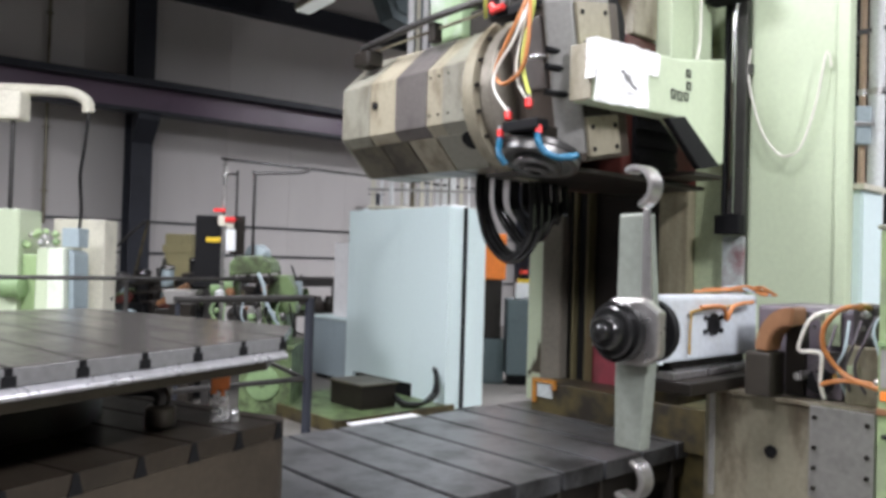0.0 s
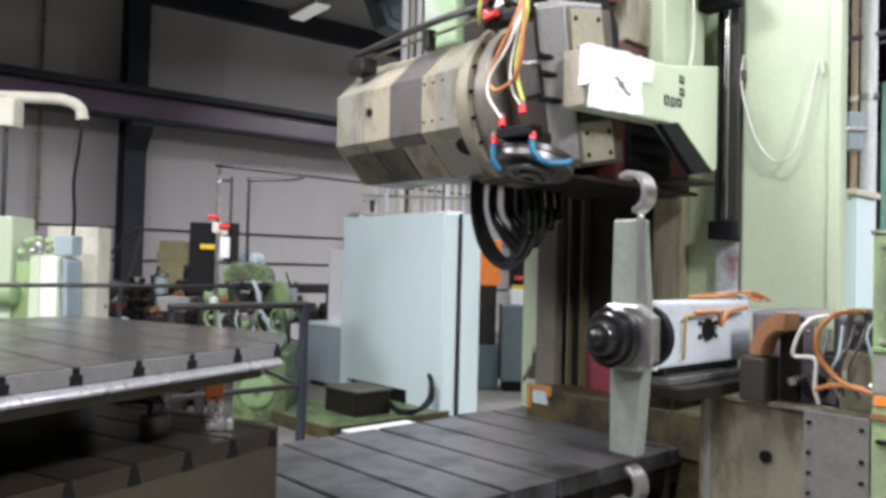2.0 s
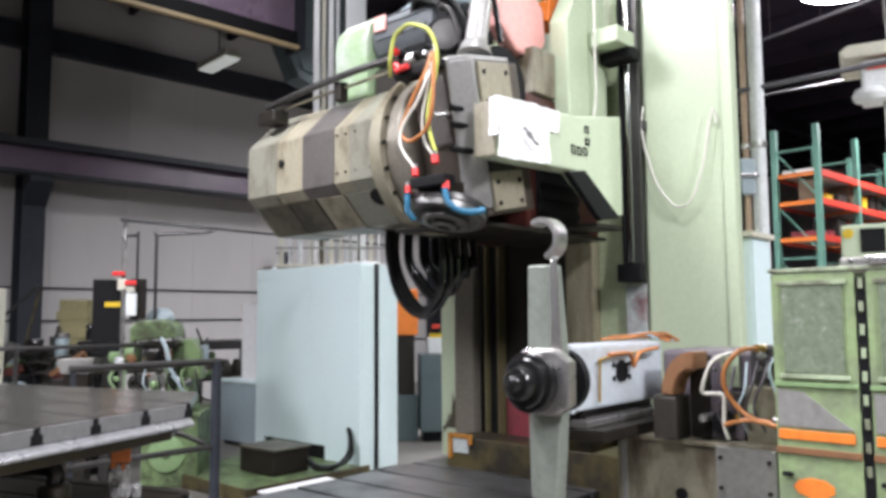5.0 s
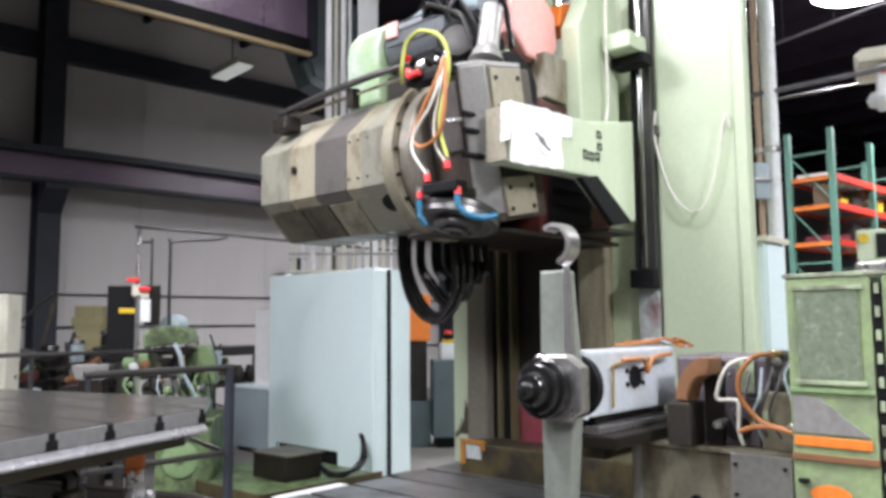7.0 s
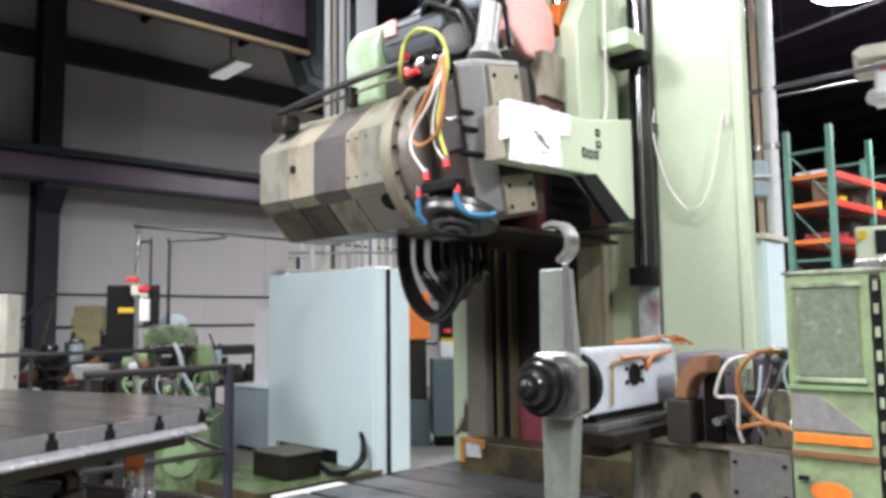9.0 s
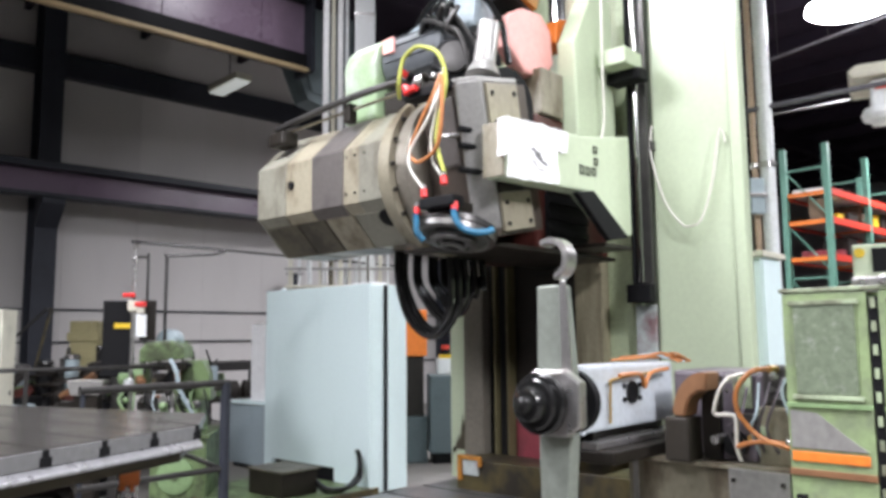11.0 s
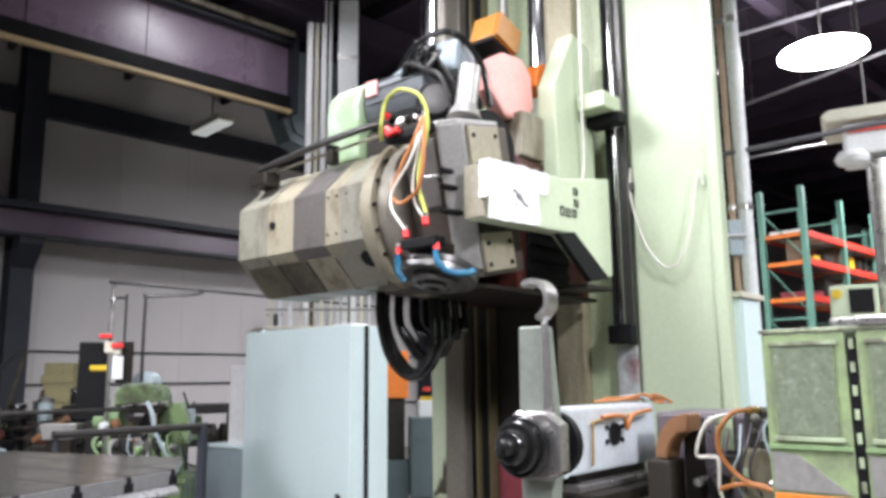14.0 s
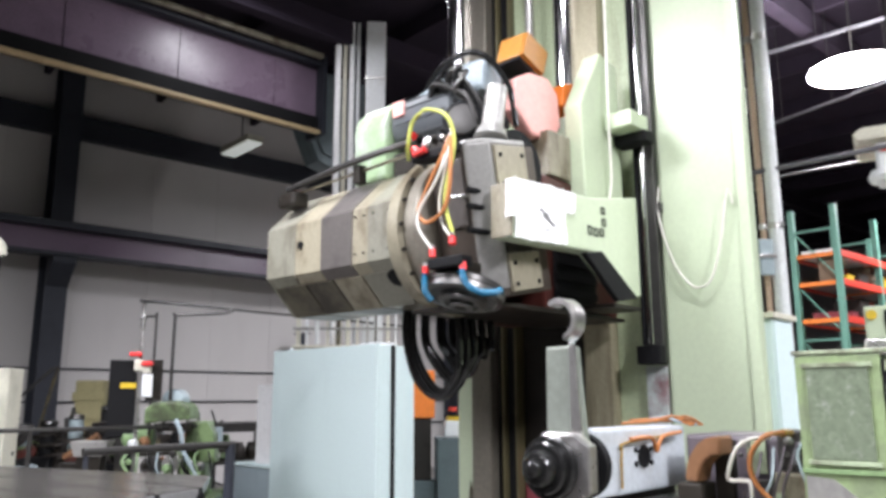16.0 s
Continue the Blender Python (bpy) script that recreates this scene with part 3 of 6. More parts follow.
for k in range(8):
    v_ = 3.63 + 0.02 * k
    h_ = 1.06 - 0.05 * k + random.uniform(-0.06, 0.06)
    part("oil_stain", prism([(v_, 0.7), (v_ + 0.03, 0.7), (v_ + 0.026, h_ * 0.9), (v_ + 0.016, h_), (v_ + 0.005, h_ * 0.93)], 4.2965 - 0.0003 * k, 4.2995, "x", 0), OILY_SHADED, col, "dark oil run")
part("base", box(4.05, 1.9, 0.0, 5.5, 3.78, 0.44, 0.015), YELLOW_DIRTY, col, "dirty yellow-green foot")
part("base_lip", box(4.0, 2.2, 0.443, 4.3, 3.50, 0.70, 0.01), YELLOW_DIRTY, col)
for z0_, z1_, v0_, v1_ in ((0.70, 0.725, 3.28, 3.47), (0.56, 0.725, 3.45, 3.475), (0.66, 0.70, 3.28, 3.30)):
    part("clamp", box(3.972, v0_, z0_, 3.998, v1_, z1_, 0.004), ORANGE_BOX, col, "chipped orange-yellow clamp")
part("clamp_pad", box(3.984, 3.31, 0.60, 3.998, 3.44, 0.695, 0.004), MOTTLED, col)
part("chrome_way", rod((4.2, 3.70, 2.6), (4.2, 3.70, CZT), 0.085, seg=24), CHROME, col, "polished chrome tube", smooth=True)
part("chrome_way", rod((4.25, 2.76, 3.2), (4.25, 2.76, CZT), 0.075, seg=24), CHROME, col, "polished chrome tube", smooth=True)
part("cable_tube", rod((4.2, 3.02, 3.3), (4.2, 3.02, CZT), 0.03), PLATE, col, smooth=True)

gr = thing("guide_rail", MA, (4.24, 2.2, 1.7), "dark vertical guide rail with a bright rod, on the column", "rail")
part("backing", box(4.26, 2.155, 1.70, 4.308, 2.285, CZT, 0.004), STEEL_DK, gr)
part("bright_rod", rod((4.235, 2.215, 1.82), (4.235, 2.215, CZT), 0.018), CHROME, gr, smooth=True)
part("dark_rod", rod((4.24, 2.262, 1.82), (4.24, 2.262, CZT), 0.014), BLACK, gr, smooth=True)
part("foot", box(4.19, 2.14, 1.70, 4.259, 2.295, 1.81, 0.008), BLACK, gr)
lc = thing("hanging_cable", MA, (4.25, 1.9, 2.1), "white cable hanging in a loop before the column", "cable")
part("cable", tube([(4.29, 2.14, 2.78), (4.28, 2.146, 2.6), (4.27, 2.065, 2.308), (4.26, 1.965, 2.16), (4.25, 1.897, 2.133), (4.25, 1.827, 2.178), (4.26, 1.757, 2.40), (4.27, 1.716, 2.65), (4.285, 1.70, 2.67), (4.29, 1.69, 2.60)], 0.0065), CLEAR_HOSE, lc, smooth=True)
part("clip", box(4.275, 2.128, 2.63, 4.309, 2.15, 2.69, 0.004), STEEL_DK, lc)

# ---- headstock and universal head ----
hs = thing("headstock", MA, (3.6, 2.7, 2.0), "green and oily headstock carriage riding on the column", "headstock")
part("carriage", box(3.45, 2.42, 1.98, 4.21, 3.25, 2.75, 0.02), DARKBROWN, hs, "oil-blackened red-brown casting")
# Black ribbed sheet added for the shaded cavity under the arm.
part("bellows", box(3.52, 2.395, 1.985, 3.93, 2.418, 2.55, 0.006), BLACK, hs, "black ribbed sheet standing for the shade under the arm")
for z_ in (2.06, 2.15, 2.24, 2.33, 2.42):
    part("bellows_fold", box(3.525, 2.382, z_, 3.925, 2.3945, z_ + 0.04, 0.005), BLACK, hs)
part("under_plate", box(2.95, 2.36, 1.955, 4.19, 2.95, 1.977, 0.005), OILY_DARK, hs)
part("saddle_arm", prism([(2.81, 2.245), (2.81, 2.515), (3.55, 2.575), (4.0, 2.66), (4.0, 2.075), (3.88, 2.06), (3.54, 2.268)], 2.14, 2.26, "y", 0.012), GREEN, hs, "pale green arm")
part("arm_end", box(2.795, 2.145, 2.25, 2.809, 2.265, 2.51, 0.004), BEIGE, hs)
part("skirt", prism([(3.36, 2.24), (3.525, 2.27), (3.89, 2.05), (3.68, 2.015)], 2.10, 2.136, "y", 0.006), BLACK, hs, "black rubber skirt")
part("skirt_edge", box(3.66, 2.12, 1.985, 3.95, 2.41, 2.008, 0.004), OILY_DARK, hs)
part("upper_panel", prism([(3.74, 2.65), (3.72, 3.22), (3.96, 3.62), (4.16, 3.58), (4.17, 2.65)], 2.32, 2.44, "y", 0.012), GREEN, hs, "pale green upper cover")
part("back_panel", box(3.95, 2.45, 2.752, 4.2, 3.20, 3.3, 0.015), GREEN_WORN, hs)
part("tan_panel", box(3.50, 2.40, 2.752, 3.72, 2.75, 3.02, 0.01), BEIGE, hs)
part("red_cover", prism([(3.274, 3.10), (3.277, 3.27), (3.42, 3.36), (3.60, 3.38), (3.70, 3.30), (3.72, 3.10), (3.60, 2.97), (3.425, 2.98)], 2.46, 2.56, "y", 0.02), PINK, hs, "faded red cover")
part("red_cover_back", prism([(3.76, 3.26), (3.78, 3.40), (3.93, 3.45), (3.91, 3.28), (3.81, 3.20)], 2.47, 2.58, "y", 0.01), ORANGE, hs)
part("rail_block", box(3.95, 2.12, 3.10, 4.16, 2.30, 3.20, 0.01), GREEN, hs)
part("rail_wiper", box(4.08, 2.10, 3.03, 4.2, 2.32, 3.10, 0.01), BLACK, hs)
part("cable", tube([(3.93, 2.28, 2.66), (3.95, 2.27, 2.8), (3.93, 2.26, 3.1), (3.94, 2.26, 3.6), (3.95, 2.26, 4.3)], 0.008), CLEAR_HOSE, hs, smooth=True)
# framed marks on the arm
for k, (du, dz) in enumerate(((-0.11, -0.065), (-0.05, -0.067), (0.01, -0.063), (0.035, -0.005), (0.03, 0.06))):
    bmk = join(box(3.56 + du, 2.135, 2.42 + dz + 0.012 * k / 4, 3.60 + du, 2.139, 2.428 + dz + 0.012 * k / 4, 0), box(3.56 + du, 2.135, 2.462 + dz, 3.60 + du, 2.139, 2.47 + dz, 0), box(3.56 + du, 2.135, 2.428 + dz, 3.568 + du, 2.139, 2.462 + dz, 0), box(3.592 + du, 2.135, 2.428 + dz, 3.60 + du, 2.139, 2.462 + dz, 0))
    part("mark", bmk, BLACK, hs)

cov = thing("masking_sheet", MA, (3.0, 2.13, 2.3), "crumpled white plastic sheet taped round the arm", "sheet")


def crumpled(u0, u1, za, zb, v0, nx, nz, seed, depth=0.022, droop=0.0):
    """A thin wrinkled sheet with an uneven outline, hanging before the plane v0."""
    bm = bmesh.new()
    rows = []
    for i in range(nx + 1):
        s = i / nx
        row = []
        for j in range(nz + 1):
            t = j / nz
            uu = u0 + (u1 - u0) * s + 0.007 * noise.noise((seed, t * 5, s * 2)) * abs(2 * s - 1)
            zz = za + (zb - za) * t + droop * s + 0.010 * noise.noise((s * 5, seed, t * 2)) * abs(2 * t - 1)
            n = abs(noise.noise((uu * 8, zz * 8, seed))) * depth + abs(noise.noise((uu * 21, zz * 26, seed + 1))) * depth * 0.5
            row.append(bm.verts.new((uu, v0 - n, zz)))
        rows.append(row)
    for A, B in zip(rows, rows[1:]):
        for k in range(nz):
            bm.faces.new((A[k], B[k], B[k + 1], A[k + 1]))
    bmesh.ops.recalc_face_normals(bm, faces=bm.faces[:])
    bmesh.ops.solidify(bm, geom=bm.faces[:], thickness=-0.004)
    return bm


part("sheet", crumpled(2.797, 3.215, 2.238, 2.528, 2.124, 30, 22, 3.1, 0.016, droop=0.02), PAPER, cov)
part("sheet_flap", crumpled(3.18, 3.33, 2.43, 2.545, 2.134, 14, 10, 7.7, 0.008, 0.01), PAPER, cov)
b = crumpled(0.0, 0.05, 2.34, 2.52, 0.0, 6, 16, 5.2, 0.016)
b.transform(Matrix.Translation((2.79, 2.115, 0)) @ Matrix.Rotation(radians(90), 4, "Z") @ Matrix.Scale(-1, 4, (0, 1, 0)))
bmesh.ops.recalc_face_normals(b, faces=b.faces[:])
part("folded_edge", b, PAPER, cov)
random.seed(9)
# three uneven grey marks on the sheet
for cu_, cz_, w_, tilt_ in ((3.0, 2.365, 0.05, -32), (3.05, 2.335, 0.028, -15), (2.955, 2.39, 0.02, 20)):
    pts = []
    for k in range(12):
        a = 2 * math.pi * k / 12
        r_ = w_ * random.uniform(0.7, 1.15)
        x_, z_ = r_ * math.cos(a), 0.38 * r_ * math.sin(a)
        ct_, st_ = math.cos(radians(tilt_)), math.sin(radians(tilt_))
        pts.append((cu_ + x_ * ct_ - z_ * st_, cz_ + x_ * st_ + z_ * ct_))
    part("grease_mark", prism(pts, 2.084, 2.087, "y", 0), GREY_MARK, cov, "grey mark")
ab = thing("amber_box", MA, (3.6, 2.62, 3.4), "orange-brown junction box beside the green cover", "junction box")
AB = Matrix.Translation((3.52, 2.60, 3.52)) @ Matrix.Rotation(radians(18), 4, "Y")
b = box(-0.11, -0.09, -0.085, 0.11, 0.09, 0.085, 0.01)
b.transform(AB)
part("body", b, ORANGE_BOX, ab)
b = box(-0.105, -0.085, -0.11, 0.115, 0.095, -0.087, 0.004)
b.transform(AB)
part("gasket", b, BLACK, ab)
b = box(-0.108, -0.112, -0.083, 0.108, -0.092, 0.083, 0.006)
b.transform(AB)
part("lid", b, ORANGE_BOX, ab)

hd = thing("milling_head", MA, (3.1, 3.2, 2.0), "oily eight-sided universal milling head in beige and grey bands", "milling head")
CU, CZ = 3.125, 2.39
H, FA = 0.375, 0.155
bands = [(4.04, 3.758, OLIVE), (3.758, 3.508, BEIGE), (3.508, 3.232, MAUVE), (3.232, 3.10, BEIGE), (3.10, 2.88, OLIVE)]
for k, (v0, v1, mt) in enumerate(bands):
    s = 0.004 * (k % 2)
    part("housing_band", prism(ngon(CU, CZ, H - s, FA), v1 + 0.001, v0 - 0.001, "y", 0.006), mt, hd)
part("end_cap", prism(ngon(CU, CZ, H - 0.05, FA - 0.03), 4.051, 4.10, "y", 0.01), OILY_DARK, hd)
# lower skirt plates, oily and darkened for shade on downward faces
for v0, v1, mt in ((4.0, 3.70, OILY_SHADED), (3.69, 3.45, OILY_SHADED), (3.43, 3.20, BEIGE), (3.185, 2.93, OLIVE)):
    b = box(v1, -0.006, 0.0, v0, 0.003, 0.235, 0.003)
    c45 = Matrix.Translation((CU - FA - 0.004, 0, CZ - H - 0.004)) @ Matrix.Rotation(radians(-45), 4, "Y") @ Matrix.Rotation(radians(90), 4, "Z")
    b.transform(c45)
    part("cover_plate", b, mt, hd)
part("bolt_hole", rod((CU - H - 0.006, 3.70, 2.41), (CU - H + 0.02, 3.70, 2.41), 0.024), BLACK, hd, smooth=True)
for v0 in (3.20, 3.13, 3.05, 2.93):
    for z0 in (2.29, 2.50):
        part("bolt", rod((CU - H - 0.006, v0, z0), (CU - H + 0.01, v0, z0), 0.006, seg=8), OILY_DARK, hd)
part("port", rod((2.828, 2.955, 2.137), (2.87, 2.955, 2.18), 0.052), BLACK, hd, smooth=True)
rf = part("ring_flange", lathe([(0.38, 0.0), (0.445, 0.012), (0.445, 0.06), (0.42, 0.075), (0.42, 0.12)], (CU, 2.78, CZ), (0, 1, 0), 48), BEIGE, hd, "worn beige ring flange", smooth=True)
part("swivel_disc", lathe([(0.30, 0.0), (0.38, 0.008), (0.41, 0.025), (0.41, 0.10)], (CU, 2.68, CZ), (0, 1, 0), 48), WAY_GREY, hd, "greasy bare metal swivel disc", smooth=True)
part("top_rod", tube([(2.80, 3.92, 2.80), (2.82, 3.5, 2.85), (2.84, 3.1, 2.88), (2.88, 2.8, 2.90)], 0.02), STEEL_DK, hd, smooth=True)
part("rod_bracket", box(2.76, 3.80, 2.68, 2.88, 3.96, 2.775, 0.02), OILY_DARK, hd)
part("thin_rod", tube([(2.84, 3.85, 2.78), (2.87, 3.4, 2.81), (2.90, 2.95, 2.84)], 0.009), GALV, hd, smooth=True)
part("rod_bracket", box(2.84, 3.28, 2.74, 2.90, 3.34, 2.85, 0.008), OILY_DARK, hd)
for k in range(20):
    a = 2 * math.pi * k / 20
    part("bolt", rod((CU + 0.425 * math.cos(a), 2.772, CZ + 0.425 * math.sin(a)), (CU + 0.425 * math.cos(a), 2.80, CZ + 0.425 * math.sin(a)), 0.011, seg=8), OILY_DARK, rf)
# swivelling gearbox
SW = Matrix.Translation((CU, 0, CZ)) @ Matrix.Rotation(radians(-11), 4, "Y") @ Matrix.Translation((-CU, 0, -CZ))


def sw(bm):
    bm.transform(SW)
    return bm


def plan_block(pts, z0, z1):
    return sw(prism(pts, z0, z1, "z", 0.01))


part("neck", sw(box(2.86, 2.562, 2.08, 3.38, 2.678, 2.74, 0.02)), BROWN_GEAR, hd)
part("gearbox", plan_block([(2.80, 2.56), (2.80, 2.37), (2.89, 2.29), (3.26, 2.29), (3.26, 2.56)], 2.03, 2.79), BROWN_GEAR, hd, "oily brown-grey gearbox")
part("corner_plate", plan_block([(2.788, 2.375), (2.788, 2.365), (2.882, 2.28), (2.894, 2.28), (2.894, 2.289), (2.80, 2.371)], 2.07, 2.80), PLATE, hd, "scraped grey corner plate")
part("side_plate", plan_block([(2.792, 2.53), (2.792, 2.40), (2.799, 2.40), (2.799, 2.53)], 2.40, 2.74), MAUVE, hd)
for z0, z1 in ((2.05, 2.24), (2.55, 2.78)):
    gc = part("gear_cover", sw(box(2.90, 2.264, z0, 3.15, 2.289, z1, 0.006)), BEIGE, hd, "beige bolted cover")
    for a in (2.935, 3.115):
        part("bolt", sw(rod((a, 2.258, z0 + 0.035), (a, 2.268, z0 + 0.035), 0.012, seg=8)), BLACK, gc)
        part("bolt", sw(rod((a, 2.258, z1 - 0.05), (a, 2.268, z1 - 0.05), 0.012, seg=8)), BLACK, gc)
part("mid_cover", sw(box(2.90, 2.27, 2.245, 3.10, 2.289, 2.545, 0.006)), OILY_DARK, hd)
part("top_cover", plan_block([(2.82, 2.55), (2.82, 2.38), (2.90, 2.31), (3.22, 2.31), (3.22, 2.55)], 2.791, 2.825), PLATE, hd, "scraped grey top plate")
part("back_disc", sw(lathe([(0.20, 0.0), (0.20, 0.05), (0.16, 0.07)], (3.22, 2.36, 2.70), (0, 1, 0), 28)), BLACK, hd, smooth=True)
for z0 in (2.30, 2.42, 2.5):
    part("fitting", rod((2.74, 2.36, z0), (2.86, 2.33, z0), 0.016, seg=10), BLACK, hd, smooth=True)
part("air_fitting", rod((2.70, 2.44, 2.47), (2.82, 2.38, 2.49), 0.011, seg=10), STEEL, hd, smooth=True)
NA = Vector((-math.cos(radians(74)), 0, -math.sin(radians(74))))
NC = Vector((2.82, 2.47, 1.985))
part("spindle_flange", lathe([(0.15, -0.085), (0.195, -0.07), (0.205, -0.06), (0.205, -0.035), (0.20, -0.03)], NC, NA, 48), STEEL_DK, hd, "dark steel flange", smooth=True)
part("spindle_ring", lathe([(0.20, -0.029), (0.20, 0.0), (0.195, 0.004), (0.165, 0.004), (0.165, -0.004)], NC, NA, 48), NOSE, hd, "bright turned ring", smooth=True)
part("spindle_face", lathe([(0.164, -0.02), (0.164, 0.0), (0.12, 0.0), (0.12, -0.01)], NC, NA, 48), STEEL_DK, hd, smooth=True)
part("spindle_nose", lathe([(0.118, -0.01), (0.118, 0.025), (0.112, 0.03), (0.085, 0.03), (0.085, 0.018), (0.06, 0.018), (0.06, 0.045), (0.055, 0.05), (0.032, 0.05), (0.03, 0.02)], NC + NA * 0.004, NA, 40), NOSE, hd, "shiny spindle nose", smooth=True)
part("manifold", box(2.60, 2.285, 2.105, 2.68, 2.50, 2.155, 0.008), BLACK, hd)
part("manifold_bracket", box(2.68, 2.33, 2.09, 2.80, 2.45, 2.14, 0.008), OILY_DARK, hd)
for v0, z0 in ((2.529, 2.085), (2.292, 2.08), (2.483, 2.165), (2.356, 2.21)):
    part("red_fitting", rod((2.62, v0, z0), (2.625, v0 + 0.006, z0 + 0.038), 0.017, seg=10), RED, hd, smooth=True)
    part("steel_nut", rod((2.625, v0 + 0.006, z0 + 0.038), (2.627, v0 + 0.008, z0 + 0.06), 0.013, seg=6), STEEL, hd)


def ribbed(pts, r):
    """A segmented coolant hose: a tube that swells at every other ring."""
    bm = tube(pts, r, seg=8, steps=7)
    bm.verts.ensure_lookup_table()
    for i in range(0, len(bm.verts) // 8, 2):
        ring = bm.verts[8 * i:8 * i + 8]
        mid = sum((v.co for v in ring), Vector()) / 8
        for v in ring:
            v.co = mid + (v.co - mid) * 1.3
    return bm


part("blue_hose", ribbed([(2.61, 2.527, 2.085), (2.60, 2.518, 2.04), (2.60, 2.514, 2.0), (2.63, 2.50, 1.96)], 0.013), BLUE_HOSE, hd, smooth=True)
part("blue_hose", ribbed([(2.61, 2.29, 2.08), (2.60, 2.268, 2.03), (2.61, 2.235, 1.99), (2.64, 2.20, 1.972), (2.70, 2.18, 1.975), (2.76, 2.185, 1.99)], 0.013), BLUE_HOSE, hd, smooth=True)
part("orange_hose", tube([(2.66, 2.41, 2.76), (2.63, 2.43, 2.658), (2.62, 2.503, 2.54), (2.62, 2.576, 2.414), (2.62, 2.557, 2.36), (2.62, 2.505, 2.341), (2.62, 2.412, 2.385), (2.62, 2.375, 2.487), (2.63, 2.374, 2.617), (2.66, 2.40, 2.76)], 0.010), ORANGE_HOSE, hd, smooth=True)
part("clear_hose", tube([(2.62, 2.483, 2.20), (2.60, 2.558, 2.313), (2.61, 2.561, 2.411), (2.62, 2.466, 2.532), (2.63, 2.421, 2.633), (2.67, 2.43, 2.76)], 0.007), CLEAR_HOSE, hd, smooth=True)
part("clear_hose", tube([(2.64, 2.374, 2.24), (2.64, 2.442, 2.334), (2.64, 2.456, 2.438), (2.64, 2.429, 2.556), (2.64, 2.398, 2.674), (2.68, 2.40, 2.80)], 0.007), CLEAR_HOSE, hd, smooth=True)
part("yellow_hose", tube([(2.70, 2.73, 2.72), (2.66, 2.694, 2.78), (2.66, 2.665, 2.894), (2.66, 2.60, 2.935), (2.66, 2.538, 2.934), (2.66, 2.422, 2.866), (2.66, 2.376, 2.715), (2.64, 2.42, 2.45), (2.63, 2.36, 2.26)], 0.010), YELLOW_HOSE, hd, smooth=True)
part("red_fitting", rod((2.69, 2.68, 2.735), (2.69, 2.60, 2.745), 0.016, seg=10), RED, hd, smooth=True)
part("hose_block", box(2.71, 2.40, 2.70, 2.80, 2.72, 2.75, 0.01), BLACK, hd)
# drive motor on top
MC = (3.2, 0, 3.12)
mo = part("motor", lathe([(0.16, 2.72), (0.18, 2.74), (0.18, 3.19), (0.17, 3.21)], (MC[0], 0, MC[2]), (0, 1, 0), 32), MOTOR, hd, "dark grey drive motor", smooth=True)
for k in range(6):
    a = radians(100 + 28 * k)
    part("cooling_fin", box(-0.006, 2.78, 0.178, 0.006, 3.17, 0.188, 0.002, Matrix.Translation((MC[0], 0, MC[2])) @ Matrix.Rotation(a - radians(90), 4, "Y").inverted()), MOTOR, mo)
part("motor_cover", prism([(2.99, 2.78), (2.98, 3.12), (3.01, 3.21), (3.08, 3.28), (3.2, 3.31), (3.32, 3.28), (3.39, 3.21), (3.42, 3.12), (3.42, 2.78)], 3.215, 3.50, "y", 0.025), COVER_GREEN, hd, "scuffed green motor cover with pale glare in its colour")
part("motor_label", box(3.006, 3.09, 3.15, 3.024, 3.18, 3.24, 0.004), PINK, mo, "faded red label")
part("motor_mount", box(3.04, 2.76, 2.76, 3.38, 3.205, 2.935, 0.015), OILY_DARK, hd)
part("cable_jacket", prism([(3.12, 3.14), (3.10, 3.30), (2.68, 3.40), (2.56, 3.38), (2.58, 3.20)], 3.12, 3.30, "x", 0.03), JACKET, hd, "pale blue-grey cable jacket")
part("coupling_ring", lathe([(0.085, 0.0), (0.115, 0.004), (0.118, 0.03), (0.09, 0.036)], (2.96, 2.58, 2.97), (1, 0.6, 0), 28), BLACK, hd, smooth=True)
part("coupling_core", lathe([(0.05, 0.0), (0.083, 0.004), (0.083, 0.03)], (2.935, 2.565, 2.97), (1, 0.6, 0), 24), STEEL_DK, hd, smooth=True)
random.seed(31)
for k in range(7):
    part("motor_cable", tube([(3.06, 2.92 - 0.03 * k, 3.22 + 0.01 * k), (2.99, 2.82 - 0.04 * k, 3.30 + random.uniform(-0.05, 0.06)), (2.97, 2.64, 3.22 + random.uniform(-0.08, 0.1)), (2.96 + 0.03 * k, 2.54, 3.08), (3.0 + 0.03 * k, 2.50, 2.86)], random.choice((0.011, 0.014, 0.018))), RUBBER if k % 3 else STEEL_DK, hd, smooth=True)
part("motor_cable", tube([(3.18, 3.1, 3.30), (3.1, 2.85, 3.42), (3.12, 2.6, 3.42), (3.25, 2.50, 3.25), (3.3, 2.48, 3.0)], 0.018), RUBBER, hd, smooth=True)
part("ram_tube", rod((2.97, 2.40, 2.826), (3.03, 2.40, 3.12), 0.058, seg=24), PLATE, hd, "bright cylinder", smooth=True)
part("ram_collar", lathe([(0.09, 0.0), (0.075, 0.04), (0.06, 0.07)], (2.97, 2.40, 2.826), (0.2, 0, 1), 24), PLATE, hd, smooth=True)
for k in range(10):
    part("small_fitting", lathe([(0.012, 0), (0.02, 0.005), (0.02, 0.04), (0.01, 0.05)], (2.70 + random.uniform(-0.02, 0.10), 2.46 + random.uniform(0, 0.26), 2.76 + random.uniform(0, 0.07)), (random.uniform(-1, 1), random.uniform(-1, 1), 0.5), 8), random.choice((BLACK, STEEL, OILY_DARK, RED, BRASS)), hd, smooth=True)

